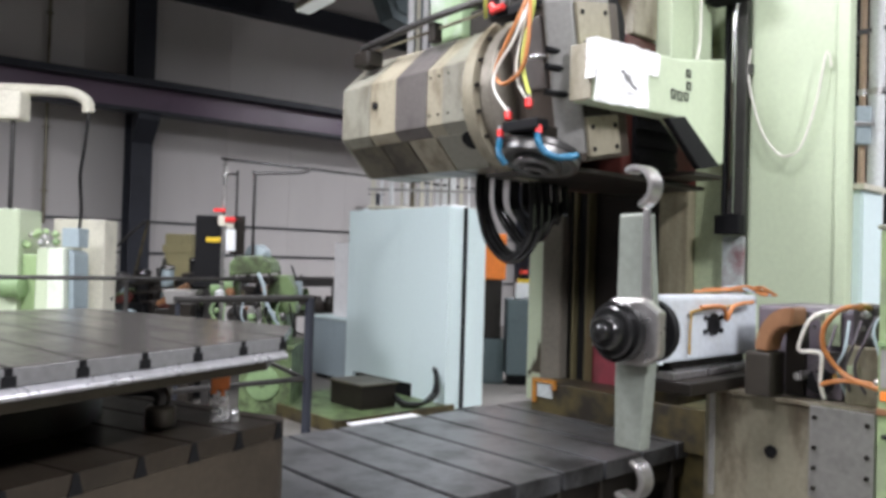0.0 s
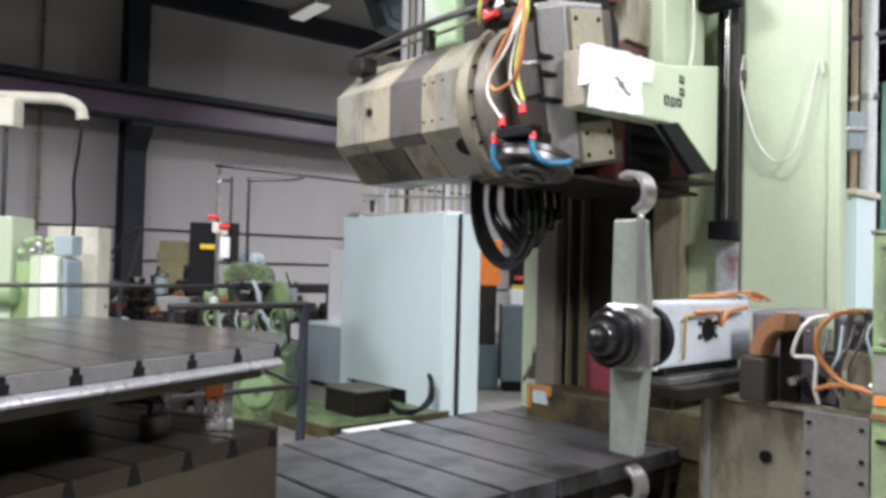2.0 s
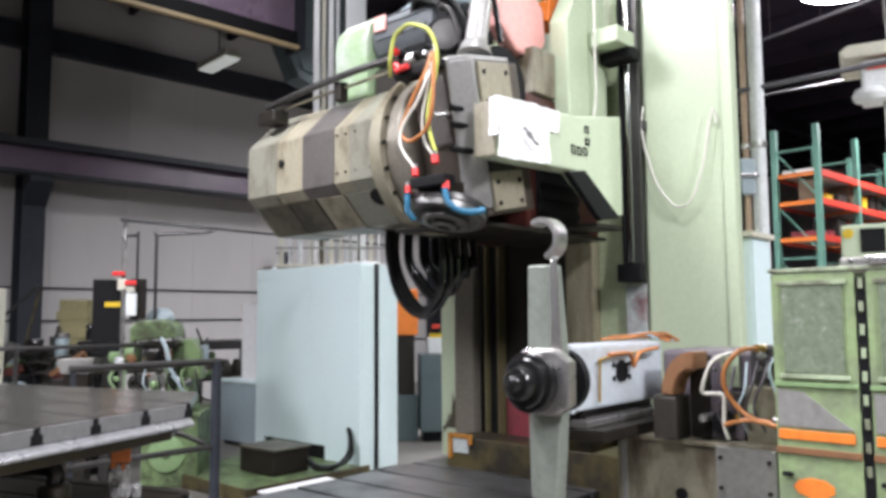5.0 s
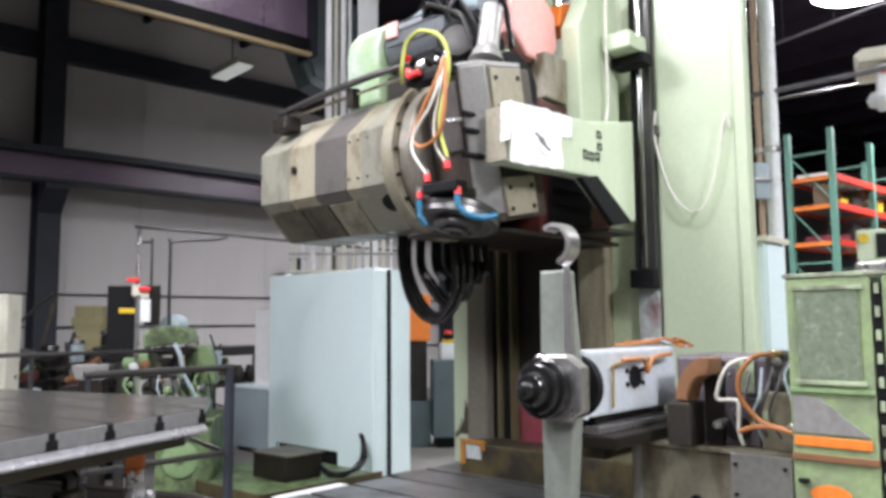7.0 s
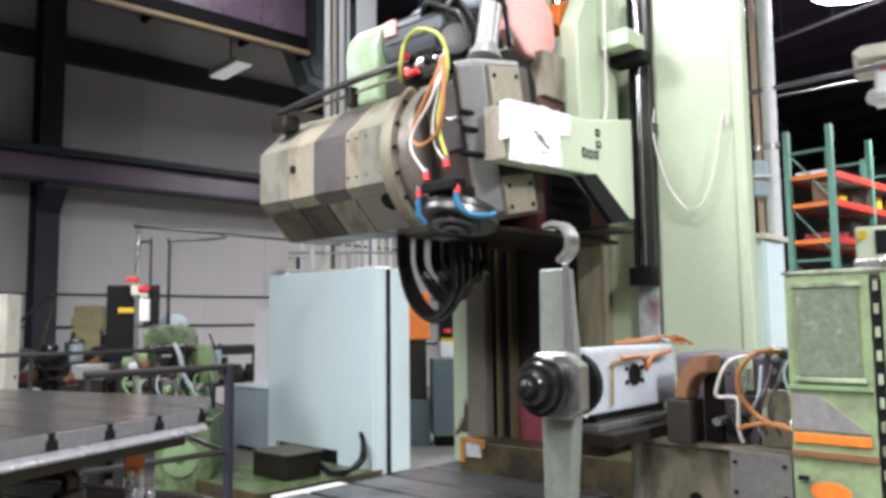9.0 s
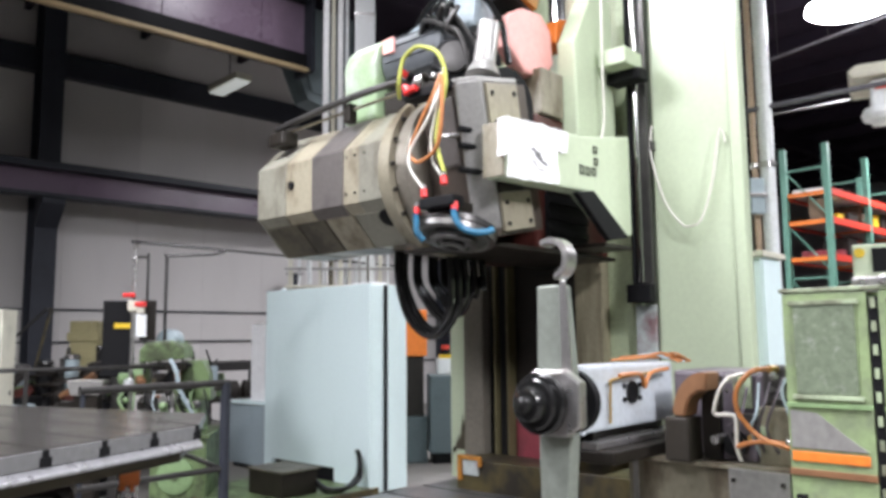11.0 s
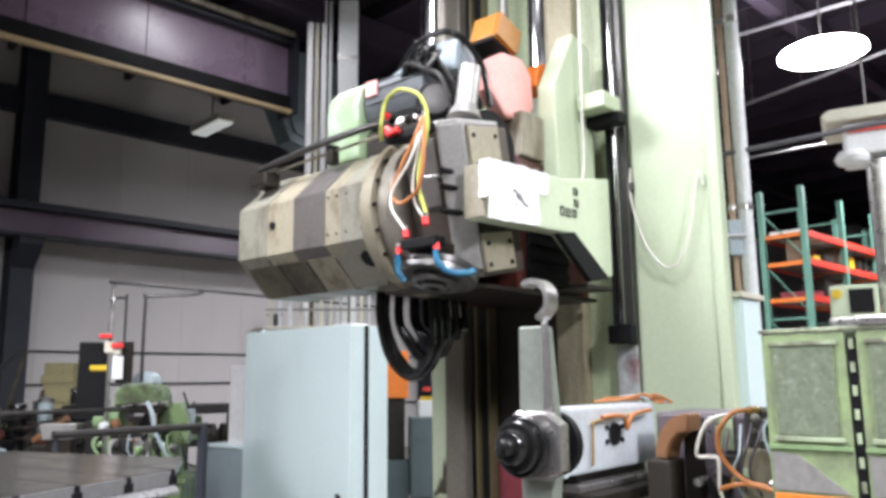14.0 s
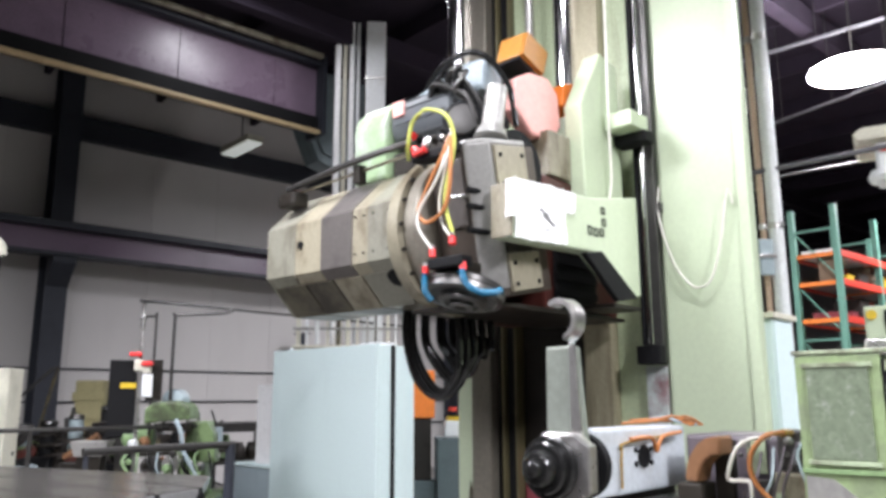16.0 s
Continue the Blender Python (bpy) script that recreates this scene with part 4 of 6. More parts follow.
co = thing("hose_bundle", MA, (3.35, 3.0, 1.5), "loops of shiny black hydraulic hose hanging below the head", "hoses")
for k in range(11):
    a = k / 10
    v0, v1 = 3.25 - 0.17 * a + 0.02 * math.sin(7 * k), 2.86 + 0.05 * a + 0.03 * math.sin(4 * k)
    zb = 1.51 + 0.024 * k + 0.02 * math.sin(5 * k)
    uu = 3.20 + 0.036 * k + 0.02 * math.sin(9 * k)
    part("hose", tube([(uu, v0, 2.06), (uu, v0 + 0.005, 1.85), (uu, v0 - 0.08, zb + 0.11), (uu + 0.02, (v0 + v1) / 2 - 0.03, zb), (uu + 0.02, v1 + 0.02, zb + 0.10), (uu + 0.03, v1, 1.80), (uu + 0.03, v1 + 0.03, 2.06)], 0.017 + 0.004 * (k % 2)), RUBBER, co, smooth=True)
part("hanger", box(3.15, 2.72, 2.03, 3.6, 3.36, 2.055, 0.005), OILY_DARK, co)

# ---- tool changer ----
tc = thing("tool_changer", MA, (2.7, 1.75, 0.9), "grey swing arm tool changer on a white carriage", "tool changer")
AU = 2.6


def arm_half(sgn):
    z0 = 1.245
    pts = [(1.655, z0 + sgn * 0.02), (1.815, z0 + sgn * 0.02), (1.808, z0 + sgn * 0.46), (1.690, z0 + sgn * 0.46)]
    return pts


arm_up = part("arm", prism(arm_half(1), AU - 0.035, AU + 0.035, "x", 0.008), ARM, tc, "scraped grey-green arm")
arm_dn = part("arm", prism(arm_half(-1), AU - 0.035, AU + 0.035, "x", 0.008), ARM, tc, "scraped grey-green arm")
part("arm_edge", prism([(1.640, 1.34), (1.690, 1.34), (1.690, 1.72), (1.665, 1.72)], AU - 0.05, AU - 0.0355, "x", 0.004), STEEL, arm_up)


def gripper(cv, cz, flip):
    bm = bmesh.new()
    n = 14
    rings = []
    for k in range(n + 1):
        a = radians(-75 + 200 * k / n) if flip > 0 else radians(-125 + 200 * k / n)
        c, s = math.cos(a), math.sin(a)
        rings.append([bm.verts.new((AU + du, cv - r * c, cz + r * s)) for r, du in ((0.062, -0.04), (0.088, -0.04), (0.088, 0.04), (0.062, 0.04))])
    for A, B in zip(rings, rings[1:]):
        for i in range(4):
            bm.faces.new((A[i], A[(i + 1) % 4], B[(i + 1) % 4], B[i]))
    bm.faces.new(rings[0])
    bm.faces.new(rings[-1])
    bmesh.ops.recalc_face_normals(bm, faces=bm.faces[:])
    bmesh.ops.bevel(bm, geom=[e for e in bm.edges if e.is_manifold and e.calc_face_angle(0) > 0.8], offset=0.006, segments=2, affect="EDGES")
    return bm


part("gripper", gripper(1.745, 1.81, 1), STEEL, arm_up, "bright curved steel gripper", smooth=True)
part("gripper", gripper(1.755, 0.665, -1), STEEL, arm_dn, "bright curved steel gripper", smooth=True)
HUB = (0, 1.75, 1.245)
part("hub_block", prism([(1.585, 1.16), (1.655, 1.12), (1.80, 1.12), (1.83, 1.17), (1.83, 1.33), (1.80, 1.375), (1.655, 1.375), (1.585, 1.33)], AU - 0.09, AU - 0.036, "x", 0.012), STEEL, tc)
part("hub", lathe([(0.10, 0.0), (0.118, -0.008), (0.118, -0.035), (0.11, -0.042), (0.098, -0.042), (0.098, -0.065), (0.09, -0.072), (0.068, -0.072), (0.066, -0.10), (0.055, -0.115), (0.036, -0.115), (0.032, -0.14), (0.015, -0.15)], (AU - 0.09, 1.75, 1.245), (1, 0, 0), 40), RUBBER, tc, "black round hub", smooth=True)
part("hub_collar", lathe([(0.125, 0.0), (0.125, 0.04), (0.11, 0.05)], (AU + 0.04, 1.72, 1.245), (1, 0, 0), 40), BLACK, tc, smooth=True)
cg = part("carriage", box(2.80, 1.745, 1.10, 3.62, 1.92, 1.375, 0.015), CARRIAGE, tc, "white enamelled carriage beam")
part("carriage_cap", box(2.775, 1.74, 1.095, 2.799, 1.925, 1.38, 0.006), CARRIAGE, cg)
part("port", rod((3.20, 1.735, 1.25), (3.20, 1.76, 1.25), 0.05), BLACK, cg, smooth=True)
for du, dz in ((-0.07, 0.03), (0.07, 0.03), (-0.07, -0.03), (0.07, -0.03)):
    part("bolt", rod((3.2 + du, 1.736, 1.25 + dz), (3.2 + du, 1.75, 1.25 + dz), 0.012, seg=8), BLACK, cg)
part("air_pipe", tube([(2.98, 1.73, 1.13), (2.98, 1.725, 1.28), (3.02, 1.725, 1.315), (3.45, 1.725, 1.335)], 0.006), BRASS, cg, smooth=True)
part("hose_wrap", tube([(3.05, 1.72, 1.33), (3.2, 1.70, 1.33), (3.26, 1.71, 1.27), (3.3, 1.70, 1.33), (3.5, 1.71, 1.345)], 0.009), ORANGE_HOSE, tc, smooth=True)
part("slide_rail", box(2.85, 1.72, 1.03, 3.75, 1.80, 1.06, 0.006), STEEL, tc)
part("slide_base", box(2.85, 1.64, 0.976, 3.92, 2.0, 1.028, 0.008), OILY_DARK, tc)
part("slide_block", box(2.95, 1.80, 1.029, 3.6, 1.96, 1.099, 0.008), OILY_DARK, tc)
part("ledge", box(3.0, 1.79, 0.90, 3.95, 1.95, 0.974, 0.008), YELLOW_DIRTY, tc)

tk = thing("drive_box", MA, (3.4, 1.4, 0.3), "scraped bare-metal drive box with bolted plates", "machine box")
part("body", box(3.2, 1.05, 0.35, 3.95, 1.775, 0.955, 0.012), GALV, tk)
part("foot", box(3.25, 1.1, 0.0, 3.9, 1.72, 0.349, 0.01), OILY_DARK, tk)
part("top_edge", box(3.17, 1.04, 0.957, 3.95, 1.79, 0.975, 0.004), GALV, tk)
fp = part("front_plate", box(3.16, 1.06, 0.60, 3.199, 1.302, 0.966, 0.006), PLATE, tk, "bolted cover plate")
for a in (1.085, 1.28):
    for z in (0.64, 0.72, 0.80, 0.92):
        part("bolt", rod((3.15, a, z), (3.165, a, z), 0.009, seg=8), OILY_DARK, fp)
part("keyhole", rod((3.19, 1.47, 0.74), (3.21, 1.47, 0.74), 0.026), BLACK, tk, smooth=True)
part("strap", box(3.185, 1.72, 0.5, 3.199, 1.745, 0.95, 0.003), PLATE, tk)

gw = thing("chain_guard", MA, (3.1, 1.5, 0.97), "copper-brown curved guard over the carriage drive", "guard")
bm = bmesh.new()
n = 14
rings = []
for k in range(n + 1):
    a = radians(2 + 96 * k / n)
    rings.append([bm.verts.new((3.11 + dx, 1.37 + r * math.cos(a), 1.16 + r * math.sin(a) * 1.35)) for r, dx in ((0.085, 0), (0.14, 0), (0.14, 0.13), (0.085, 0.13))])
for A, B in zip(rings, rings[1:]):
    for i in range(4):
        bm.faces.new((A[i], A[(i + 1) % 4], B[(i + 1) % 4], B[i]))
bm.faces.new(rings[0])
bm.faces.new(rings[-1])
bmesh.ops.recalc_face_normals(bm, faces=bm.faces[:])
bmesh.ops.bevel(bm, geom=[e for e in bm.edges if e.is_manifold and e.calc_face_angle(0) > 0.8], offset=0.006, segments=2, affect="EDGES")
part("curved_guard", bm, COPPER, gw, smooth=True)
part("guard_foot", box(3.10, 1.44, 0.977, 3.25, 1.545, 1.16, 0.01), IRON_DARKENED, gw)
part("guard_backing", prism([(1.36, 0.98), (1.44, 0.98), (1.44, 1.28), (1.36, 1.33)], 3.245, 3.29, "x", 0.004), OILY_DARK, gw)
dr = thing("drive_unit", MA, (3.35, 1.25, 0.976), "purple-grey drive unit with orange and clear hoses", "drive unit")
part("block", box(3.36, 1.14, 0.977, 3.8, 1.62, 1.345, 0.02), PURPLE_GREY, dr)
part("lower_block", box(3.27, 1.22, 0.977, 3.358, 1.40, 1.17, 0.012), PURPLE_GREY, dr)
part("sight_plate", box(3.345, 1.26, 1.19, 3.359, 1.34, 1.33, 0.004), GREEN_WORN, dr, "dull green plate")
part("gear_case", box(3.24, 1.06, 0.977, 3.357, 1.20, 1.21, 0.012), GALV, dr, "oily bare-metal case")
part("terminal_cover", box(3.28, 1.05, 1.212, 3.40, 1.19, 1.375, 0.014), STEEL_DK, dr)
for v0, z0 in ((1.09, 1.32), (1.15, 1.28), (1.12, 1.25)):
    part("bolt", rod((3.265, v0, z0), (3.282, v0, z0), 0.012, seg=8), STEEL, dr, smooth=True)
part("roller", rod((3.18, 1.36, 1.07), (3.30, 1.36, 1.07), 0.018), STEEL, dr, smooth=True)
part("clear_hose", tube([(3.34, 1.24, 1.34), (3.2, 1.27, 1.335), (3.14, 1.30, 1.30), (3.13, 1.33, 1.22), (3.14, 1.335, 1.18), (3.14, 1.28, 1.18), (3.14, 1.25, 1.165), (3.14, 1.252, 1.06), (3.15, 1.24, 1.0)], 0.008), CLEAR_HOSE, dr, smooth=True)
oh = part("orange_hose", tube([(3.30, 1.13, 1.36), (3.15, 1.15, 1.365), (3.13, 1.19, 1.345), (3.12, 1.235, 1.28), (3.12, 1.235, 1.20), (3.13, 1.19, 1.13), (3.13, 1.13, 1.09), (3.13, 1.06, 1.08)], 0.010), ORANGE_HOSE, dr, smooth=True)
part("hose_nut", rod((3.30, 1.13, 1.36), (3.22, 1.14, 1.364), 0.016, seg=8), BRASS, oh)
part("orange_hose", tube([(3.14, 1.25, 1.055), (3.13, 1.20, 1.075), (3.13, 1.13, 1.085), (3.13, 1.05, 1.07), (3.15, 1.03, 1.06)], 0.010), ORANGE_HOSE, dr, smooth=True)
random.seed(64)
for k in range(22):
    u_, v_, z_ = random.uniform(3.22, 3.34), random.uniform(1.03, 1.36), random.uniform(1.0, 1.36)
    if k % 4 == 0:
        w_ = random.uniform(0.012, 0.03)
        part("switch_box", box(u_ - 0.02, v_ - w_, z_ - w_, u_ + 0.03, v_ + w_, z_ + w_, 0.004), random.choice((STEEL_DK, PLATE, OILY_DARK, GREEN_WORN)), dr)
    else:
        w_ = random.uniform(0.008, 0.02)
        part("fitting", lathe([(w_ * 0.6, 0), (w_, 0.004), (w_, w_ * 1.8), (w_ * 0.5, w_ * 2.3)], (u_, v_, z_), (-1, random.uniform(-0.7, 0.7), random.uniform(-0.5, 0.9)), 10), random.choice((STEEL, STEEL_DK, BLACK, BRASS, OILY_DARK, PLATE)), dr, smooth=True)
for k in range(5):
    v_ = 1.06 + 0.05 * k
    part("thin_cable", tube([(3.30, v_, 1.36 - 0.02 * k), (3.20, v_ + random.uniform(-0.03, 0.03), 1.28 - 0.03 * k), (3.20, v_ + random.uniform(-0.05, 0.05), 1.12), (3.26, v_ + random.uniform(-0.04, 0.04), 1.0)], 0.006), random.choice((RUBBER, BLUE_DK, PURPLE_GREY, PURPLE_GREY)), dr, smooth=True)
part("motor_can", rod((3.24, 1.30, 1.05), (3.34, 1.30, 1.05), 0.05, seg=20), BLACK, dr, smooth=True)
th = thing("cable_tangle", MA, (3.8, 1.8, 1.38), "tangle of orange hoses and grey cable on the carriage", "hoses")
for k in range(5):
    part("hose", tube([(3.35 + 0.08 * k, 1.93, 1.386 + 0.010 * (k % 2)), (3.5 + 0.04 * k, 1.87 - 0.015 * k, 1.392 + 0.010 * (k % 3)), (3.60, 1.80 - 0.02 * k, 1.39 + 0.012 * ((k + 1) % 3)), (3.6 + 0.03 * k, 1.70, 1.375)], 0.007), ORANGE_HOSE if k != 2 else BLUE_DK, th, smooth=True)

# ---- green guard cabinet beside the drive ----
gb = thing("guard_cabinet", MA, (3.1, 0.7, 0), "light green machine guard with dirty windows and orange paint patches", "machine guard")
part("body", box(2.97, 0.30, 0.0, 3.7, 0.985, 1.645, 0.012), GREEN_MID, gb)
for k, (v0, v1) in enumerate(((0.982, 0.70), (0.665, 0.34))):
    dp_ = part("door_panel", box(2.945, v1, 0.12, 2.968, v0, 1.65, 0.006), GREEN_SPLASH, gb, "splashed light green door panel")
    part("window", box(2.936, v1 + 0.04, 1.29, 2.9445, v0 - 0.04, 1.605, 0.003), MESHG, dp_, "dirty scratched guard window")
    part("window_frame", box(2.932, v1 + 0.025, 1.606, 2.9445, v0 - 0.025, 1.622, 0.002), GREEN_WORN, dp_)
    part("window_frame", box(2.932, v1 + 0.025, 1.272, 2.9445, v0 - 0.025, 1.288, 0.002), GREEN_WORN, dp_)
    part("grey_patch", prism([(v0 - 0.01, 1.10), (v0 - 0.01, 1.232), (v0 - 0.10, 1.225), (v1 + 0.09, 1.15), (v1 + 0.02, 1.10)], 2.9405, 2.9445, "x", 0), PLATE, dp_, "bare grey patch")
    part("orange_band", box(2.938, v1 + 0.02, 1.055, 2.9445, v0 - 0.01, 1.088, 0.002), ORANGE, dp_, "orange painted strip")
    part("rim", box(2.935, v1, 1.243, 2.9445, v0, 1.258, 0.002), GREEN_DARK, dp_)
    part("rim", box(2.935, v1, 1.005, 2.9445, v0, 1.028, 0.002), COPPER, dp_)
    part("rust_patch", prism([(v1 + 0.16 + 0.07 * math.cos(a * 0.7), 0.89 + 0.035 * math.sin(a * 0.7)) for a in range(9)], 2.9415, 2.9445, "x", 0), ORANGE, dp_, "orange paint patch")
    part("latch", box(2.92, v0 - 0.055, 0.925, 2.944, v0 - 0.02, 0.94, 0.004), BLACK, dp_)
part("gap", box(2.948, 0.667, 0.2, 2.969, 0.698, 1.63, 0), BLACK, gb)
for k in range(9):
    part("hinge", rod((2.945, 0.682, 0.95 + 0.08 * k), (2.945, 0.682, 0.985 + 0.08 * k), 0.008, seg=8), GREEN_WORN, gb)
part("top_rail", box(2.94, 0.30, 1.652, 3.0, 0.99, 1.668, 0.006), GREEN_WORN, gb)
part("top_tray", box(2.93, 0.30, 1.669, 3.1, 0.66, 1.70, 0.008), STEEL, gb)

# ---- blue switch cabinet and what stands round it ----
cb = thing("switch_cabinet", MA, (5.35, 6.4, 0), "pale blue steel switch cabinet with a tall double door", "cabinet")
part("body", box(5.14, 5.59, 0.02, 5.60, 7.27, 2.03, 0.012), BLUE, cb)
part("door", prism([(5.575, 0.02), (5.575, 2.035), (7.285, 2.035), (7.285, 0.02), (7.13, 0.02), (7.13, 0.22), (6.10, 0.22), (6.10, 0.02)], 5.098, 5.136, "x", 0.01), BLUE, cb, "pale blue sheet-metal front")
# black sheet behind the cut-out stands for the shade inside
part("recess", box(5.137, 6.11, 0.0, 5.14, 7.12, 0.22, 0), BLACK, cb)
part("door_gap", box(5.30, 5.572, 0.03, 5.335, 5.5885, 2.03, 0.002), BLACK, cb, "dark door seal")
part("side_door", box(5.345, 5.566, 0.03, 5.60, 5.5885, 2.03, 0.006), BLUE, cb)
part("lifting_eye", lathe([(0.02, 0), (0.035, 0.01), (0.02, 0.03)], (5.2, 7.1, 2.03), (0, 0, 1), 16), BLUE, cb, smooth=True)
part("cover", box(5.28, 5.75, 2.032, 5.5, 6.05, 2.07, 0.01), WHITE, cb)
sc = thing("side_cabinet", MA, (5.5, 7.9, 0), "low grey-blue cabinet beside the switch cabinet", "cabinet")
part("body", box(5.30, 7.45, 0.05, 5.75, 8.3, 0.74, 0.015), BLUE_DK, sc)
part("top", box(5.28, 7.43, 0.742, 5.77, 8.32, 0.775, 0.006), BLUE, sc)
part("plinth", box(5.34, 7.5, 0, 5.7, 8.25, 0.049, 0.004), BLACK, sc)
wp = thing("notice_board", MA, (5.4, 7.6, 0.775), "white painted panel standing on the low cabinet", "panel")
part("panel", box(5.38, 7.36, 0.777, 5.46, 7.98, 1.68, 0.008), PAPER, wp)
tp = thing("terminal_box", MA, (4.4, 6.2, 0), "dark brown terminal box with black cables on a dirty green base", "terminal box")
part("base", box(3.75, 5.46, 0.0, 5.09, 6.9, 0.095, 0.01), GRINDER, tp, "dirty green base")
part("base_edge", box(3.72, 5.43, 0.0, 3.748, 6.92, 0.115, 0.004), YELLOW_DIRTY, tp)
part("base_edge", box(3.75, 5.43, 0.0, 5.09, 5.458, 0.115, 0.004), YELLOW_DIRTY, tp)
part("box", box(4.22, 5.75, 0.096, 4.62, 6.26, 0.31, 0.012), OILY_DARK, tp, "oily dark brown box")
part("box_lid", box(4.20, 5.73, 0.311, 4.64, 6.28, 0.33, 0.006), OILY_SHADED, tp)
for k in range(3):
    part("cable", tube([(4.60, 5.74, 0.20), (4.63, 5.66 - 0.02 * k, 0.12 + 0.012 * k), (4.75, 5.56 - 0.03 * k, 0.12 + 0.015 * k), (4.95, 5.58 - 0.025 * k, 0.22), (5.08, 5.70, 0.36 + 0.02 * k), (5.13, 5.80, 0.42)], 0.021), RUBBER, tp, smooth=True)
ct = thing("coolant_tray", MA, (4.2, 4.6, 0), "low oily brown steel chip tray beside the bed", "tray")
part("floor_pan", box(3.75, 4.2, 0.0, 4.45, 4.98, 0.03, 0.004), OILY_DARK, ct)
for a, b2, c, d in ((3.75, 4.2, 3.79, 4.98), (4.41, 4.2, 4.45, 4.98), (3.79, 4.2, 4.41, 4.24), (3.79, 4.94, 4.41, 4.98)):
    part("rim", box(a, b2, 0.031, c, d, 0.10, 0.006), OILY_SHADED, ct)
pl = thing("pallet_sheet", MA, (4.1, 5.2, 0), "white board lying on blocks by the green base", "sheet")
part("sheet", box(3.80, 5.06, 0.085, 4.52, 5.38, 0.105, 0.006), PAPER, pl)
for u_ in (3.85, 4.4):
    part("block", box(u_, 5.1, 0.0, u_ + 0.08, 5.34, 0.084, 0.006), TAN_CRATE, pl)

# ---- safety railing ----
rl = thing("safety_railing", MA, (2.5, 4.8, 0), "dark steel tube safety railing beside the bed", "railing")
part("post", rod((3.02, 4.78, 0), (3.02, 4.78, 1.2), 0.035), COLUMN_BLUE, rl, smooth=True)
part("post", rod((2.04, 4.78, 0), (2.04, 4.78, 1.2), 0.014), COLUMN_BLUE, rl, smooth=True)
part("top_rail", rod((2.02, 4.78, 1.2), (3.05, 4.78, 1.2), 0.024), STEEL_DK, rl, smooth=True)
part("mid_rail", rod((2.02, 4.78, 0.62), (3.02, 4.78, 0.62), 0.02), STEEL_DK, rl, smooth=True)
part("brace", rod((2.3, 4.80, 0.95), (3.0, 4.80, 0.62), 0.016), STEEL_DK, rl, smooth=True)
part("base_plate", box(2.95, 4.70, 0.0, 3.09, 4.86, 0.012, 0.003), COLUMN_BLUE, rl)
rl2 = thing("safety_railing", WA, (1.0, 8.2, 0), "thin dark railing behind the rotary table", "railing")
part("top_rail", rod((0.4, 6.9, 1.27), (3.2, 6.9, 1.27), 0.018), STEEL_DK, rl2, smooth=True)
for x in (0.5, 1.75, 3.0):
    part("post", rod((x, 6.9, 0), (x, 6.9, 1.27), 0.018), STEEL_DK, rl2, smooth=True)

# ---- green grinding machine with pipes ----
gm = thing("grinding_machine", 0, (-1.7, 7.4, 0), "old green grinding machine with motor housing and hoses", "machine tool")
part("base", box(-1.89, 7.25, 0.0, -1.40, 7.95, 0.62, 0.03), GRINDER, gm)
part("base_rim", box(-1.92, 7.22, 0.622, -1.37, 7.98, 0.66, 0.01), GRINDER, gm)
bd = part("base_disc", lathe([(0.16, 0.0), (0.16, -0.02), (0.13, -0.03), (0.05, -0.035)], (-1.66, 7.249, 0.30), (0, 1, 0), 28), GREEN_DARK, gm, smooth=True)
part("disc_boss", rod((-1.66, 7.20, 0.30), (-1.66, 7.216, 0.30), 0.04), GRINDER, bd, smooth=True)
part("column", box(-1.68, 7.40, 0.662, -1.48, 7.75, 1.31, 0.03), GRINDER, gm)
part("wing", prism([(-1.52, 0.95), (-1.55, 1.30), (-1.47, 1.32), (-1.40, 1.20), (-1.38, 0.95)], 7.3, 7.5, "y", 0.015), GRINDER, gm)
part("head", prism([(-2.0, 1.30), (-2.0, 1.42), (-1.93, 1.49), (-1.70, 1.50), (-1.61, 1.44), (-1.60, 1.33)], 7.2, 7.6, "y", 0.025), GRINDER, gm)
# dark plate put under the head in place of its shade
part("head_shadow_plate", box(-1.9, 7.25, 1.23, -1.62, 7.5, 1.298, 0.01), OILY_DARK, gm)
part("hood", lathe([(0.06, 0.0), (0.10, 0.02), (0.10, 0.16), (0.07, 0.18)], (-1.80, 7.3, 1.50), (0.3, 1, 0), 20), BLUE_DK, gm, smooth=True)
part("motor", lathe([(0.08, 0), (0.105, 0.02), (0.105, 0.24), (0.08, 0.26)], (-2.2, 7.35, 1.18), (1, 0, 0), 24), GREEN_DARK, gm, smooth=True)
part("slide", box(-2.05, 7.24, 1.06, -1.52, 7.5, 1.11, 0.012), OILY_DARK, gm)
part("leg", box(-1.69, 7.26, 0.662, -1.64, 7.31, 1.06, 0.01), GRINDER, gm)
part("wheel", lathe([(0.085, 0), (0.095, 0.01), (0.095, 0.05), (0.07, 0.06)], (-1.90, 7.16, 0.93), (0, 1, 0), 24), STEEL_DK, gm, smooth=True)
part("wheel", lathe([(0.06, 0), (0.07, 0.01), (0.07, 0.05), (0.05, 0.06)], (-1.74, 7.16, 0.95), (0, 1, 0), 24), STEEL, gm, smooth=True)
random.seed(21)
for k in range(9):
    x = -2.1 + 0.085 * k
    part("hose", tube([(x, 7.17, 1.06), (x + random.uniform(-0.05, 0.06), 7.12, random.uniform(0.9, 1.0)), (x + random.uniform(0, 0.12), 7.13, random.uniform(0.75, 0.9)), (x + random.uniform(0.05, 0.2), 7.2, random.uniform(0.68, 0.8))], random.choice((0.008, 0.011, 0.014))), random.choice((BLUE_HOSE, GREEN_DARK, BLUE_DK, RUBBER, RUBBER, GRINDER, BLUE_DK)), gm, smooth=True)
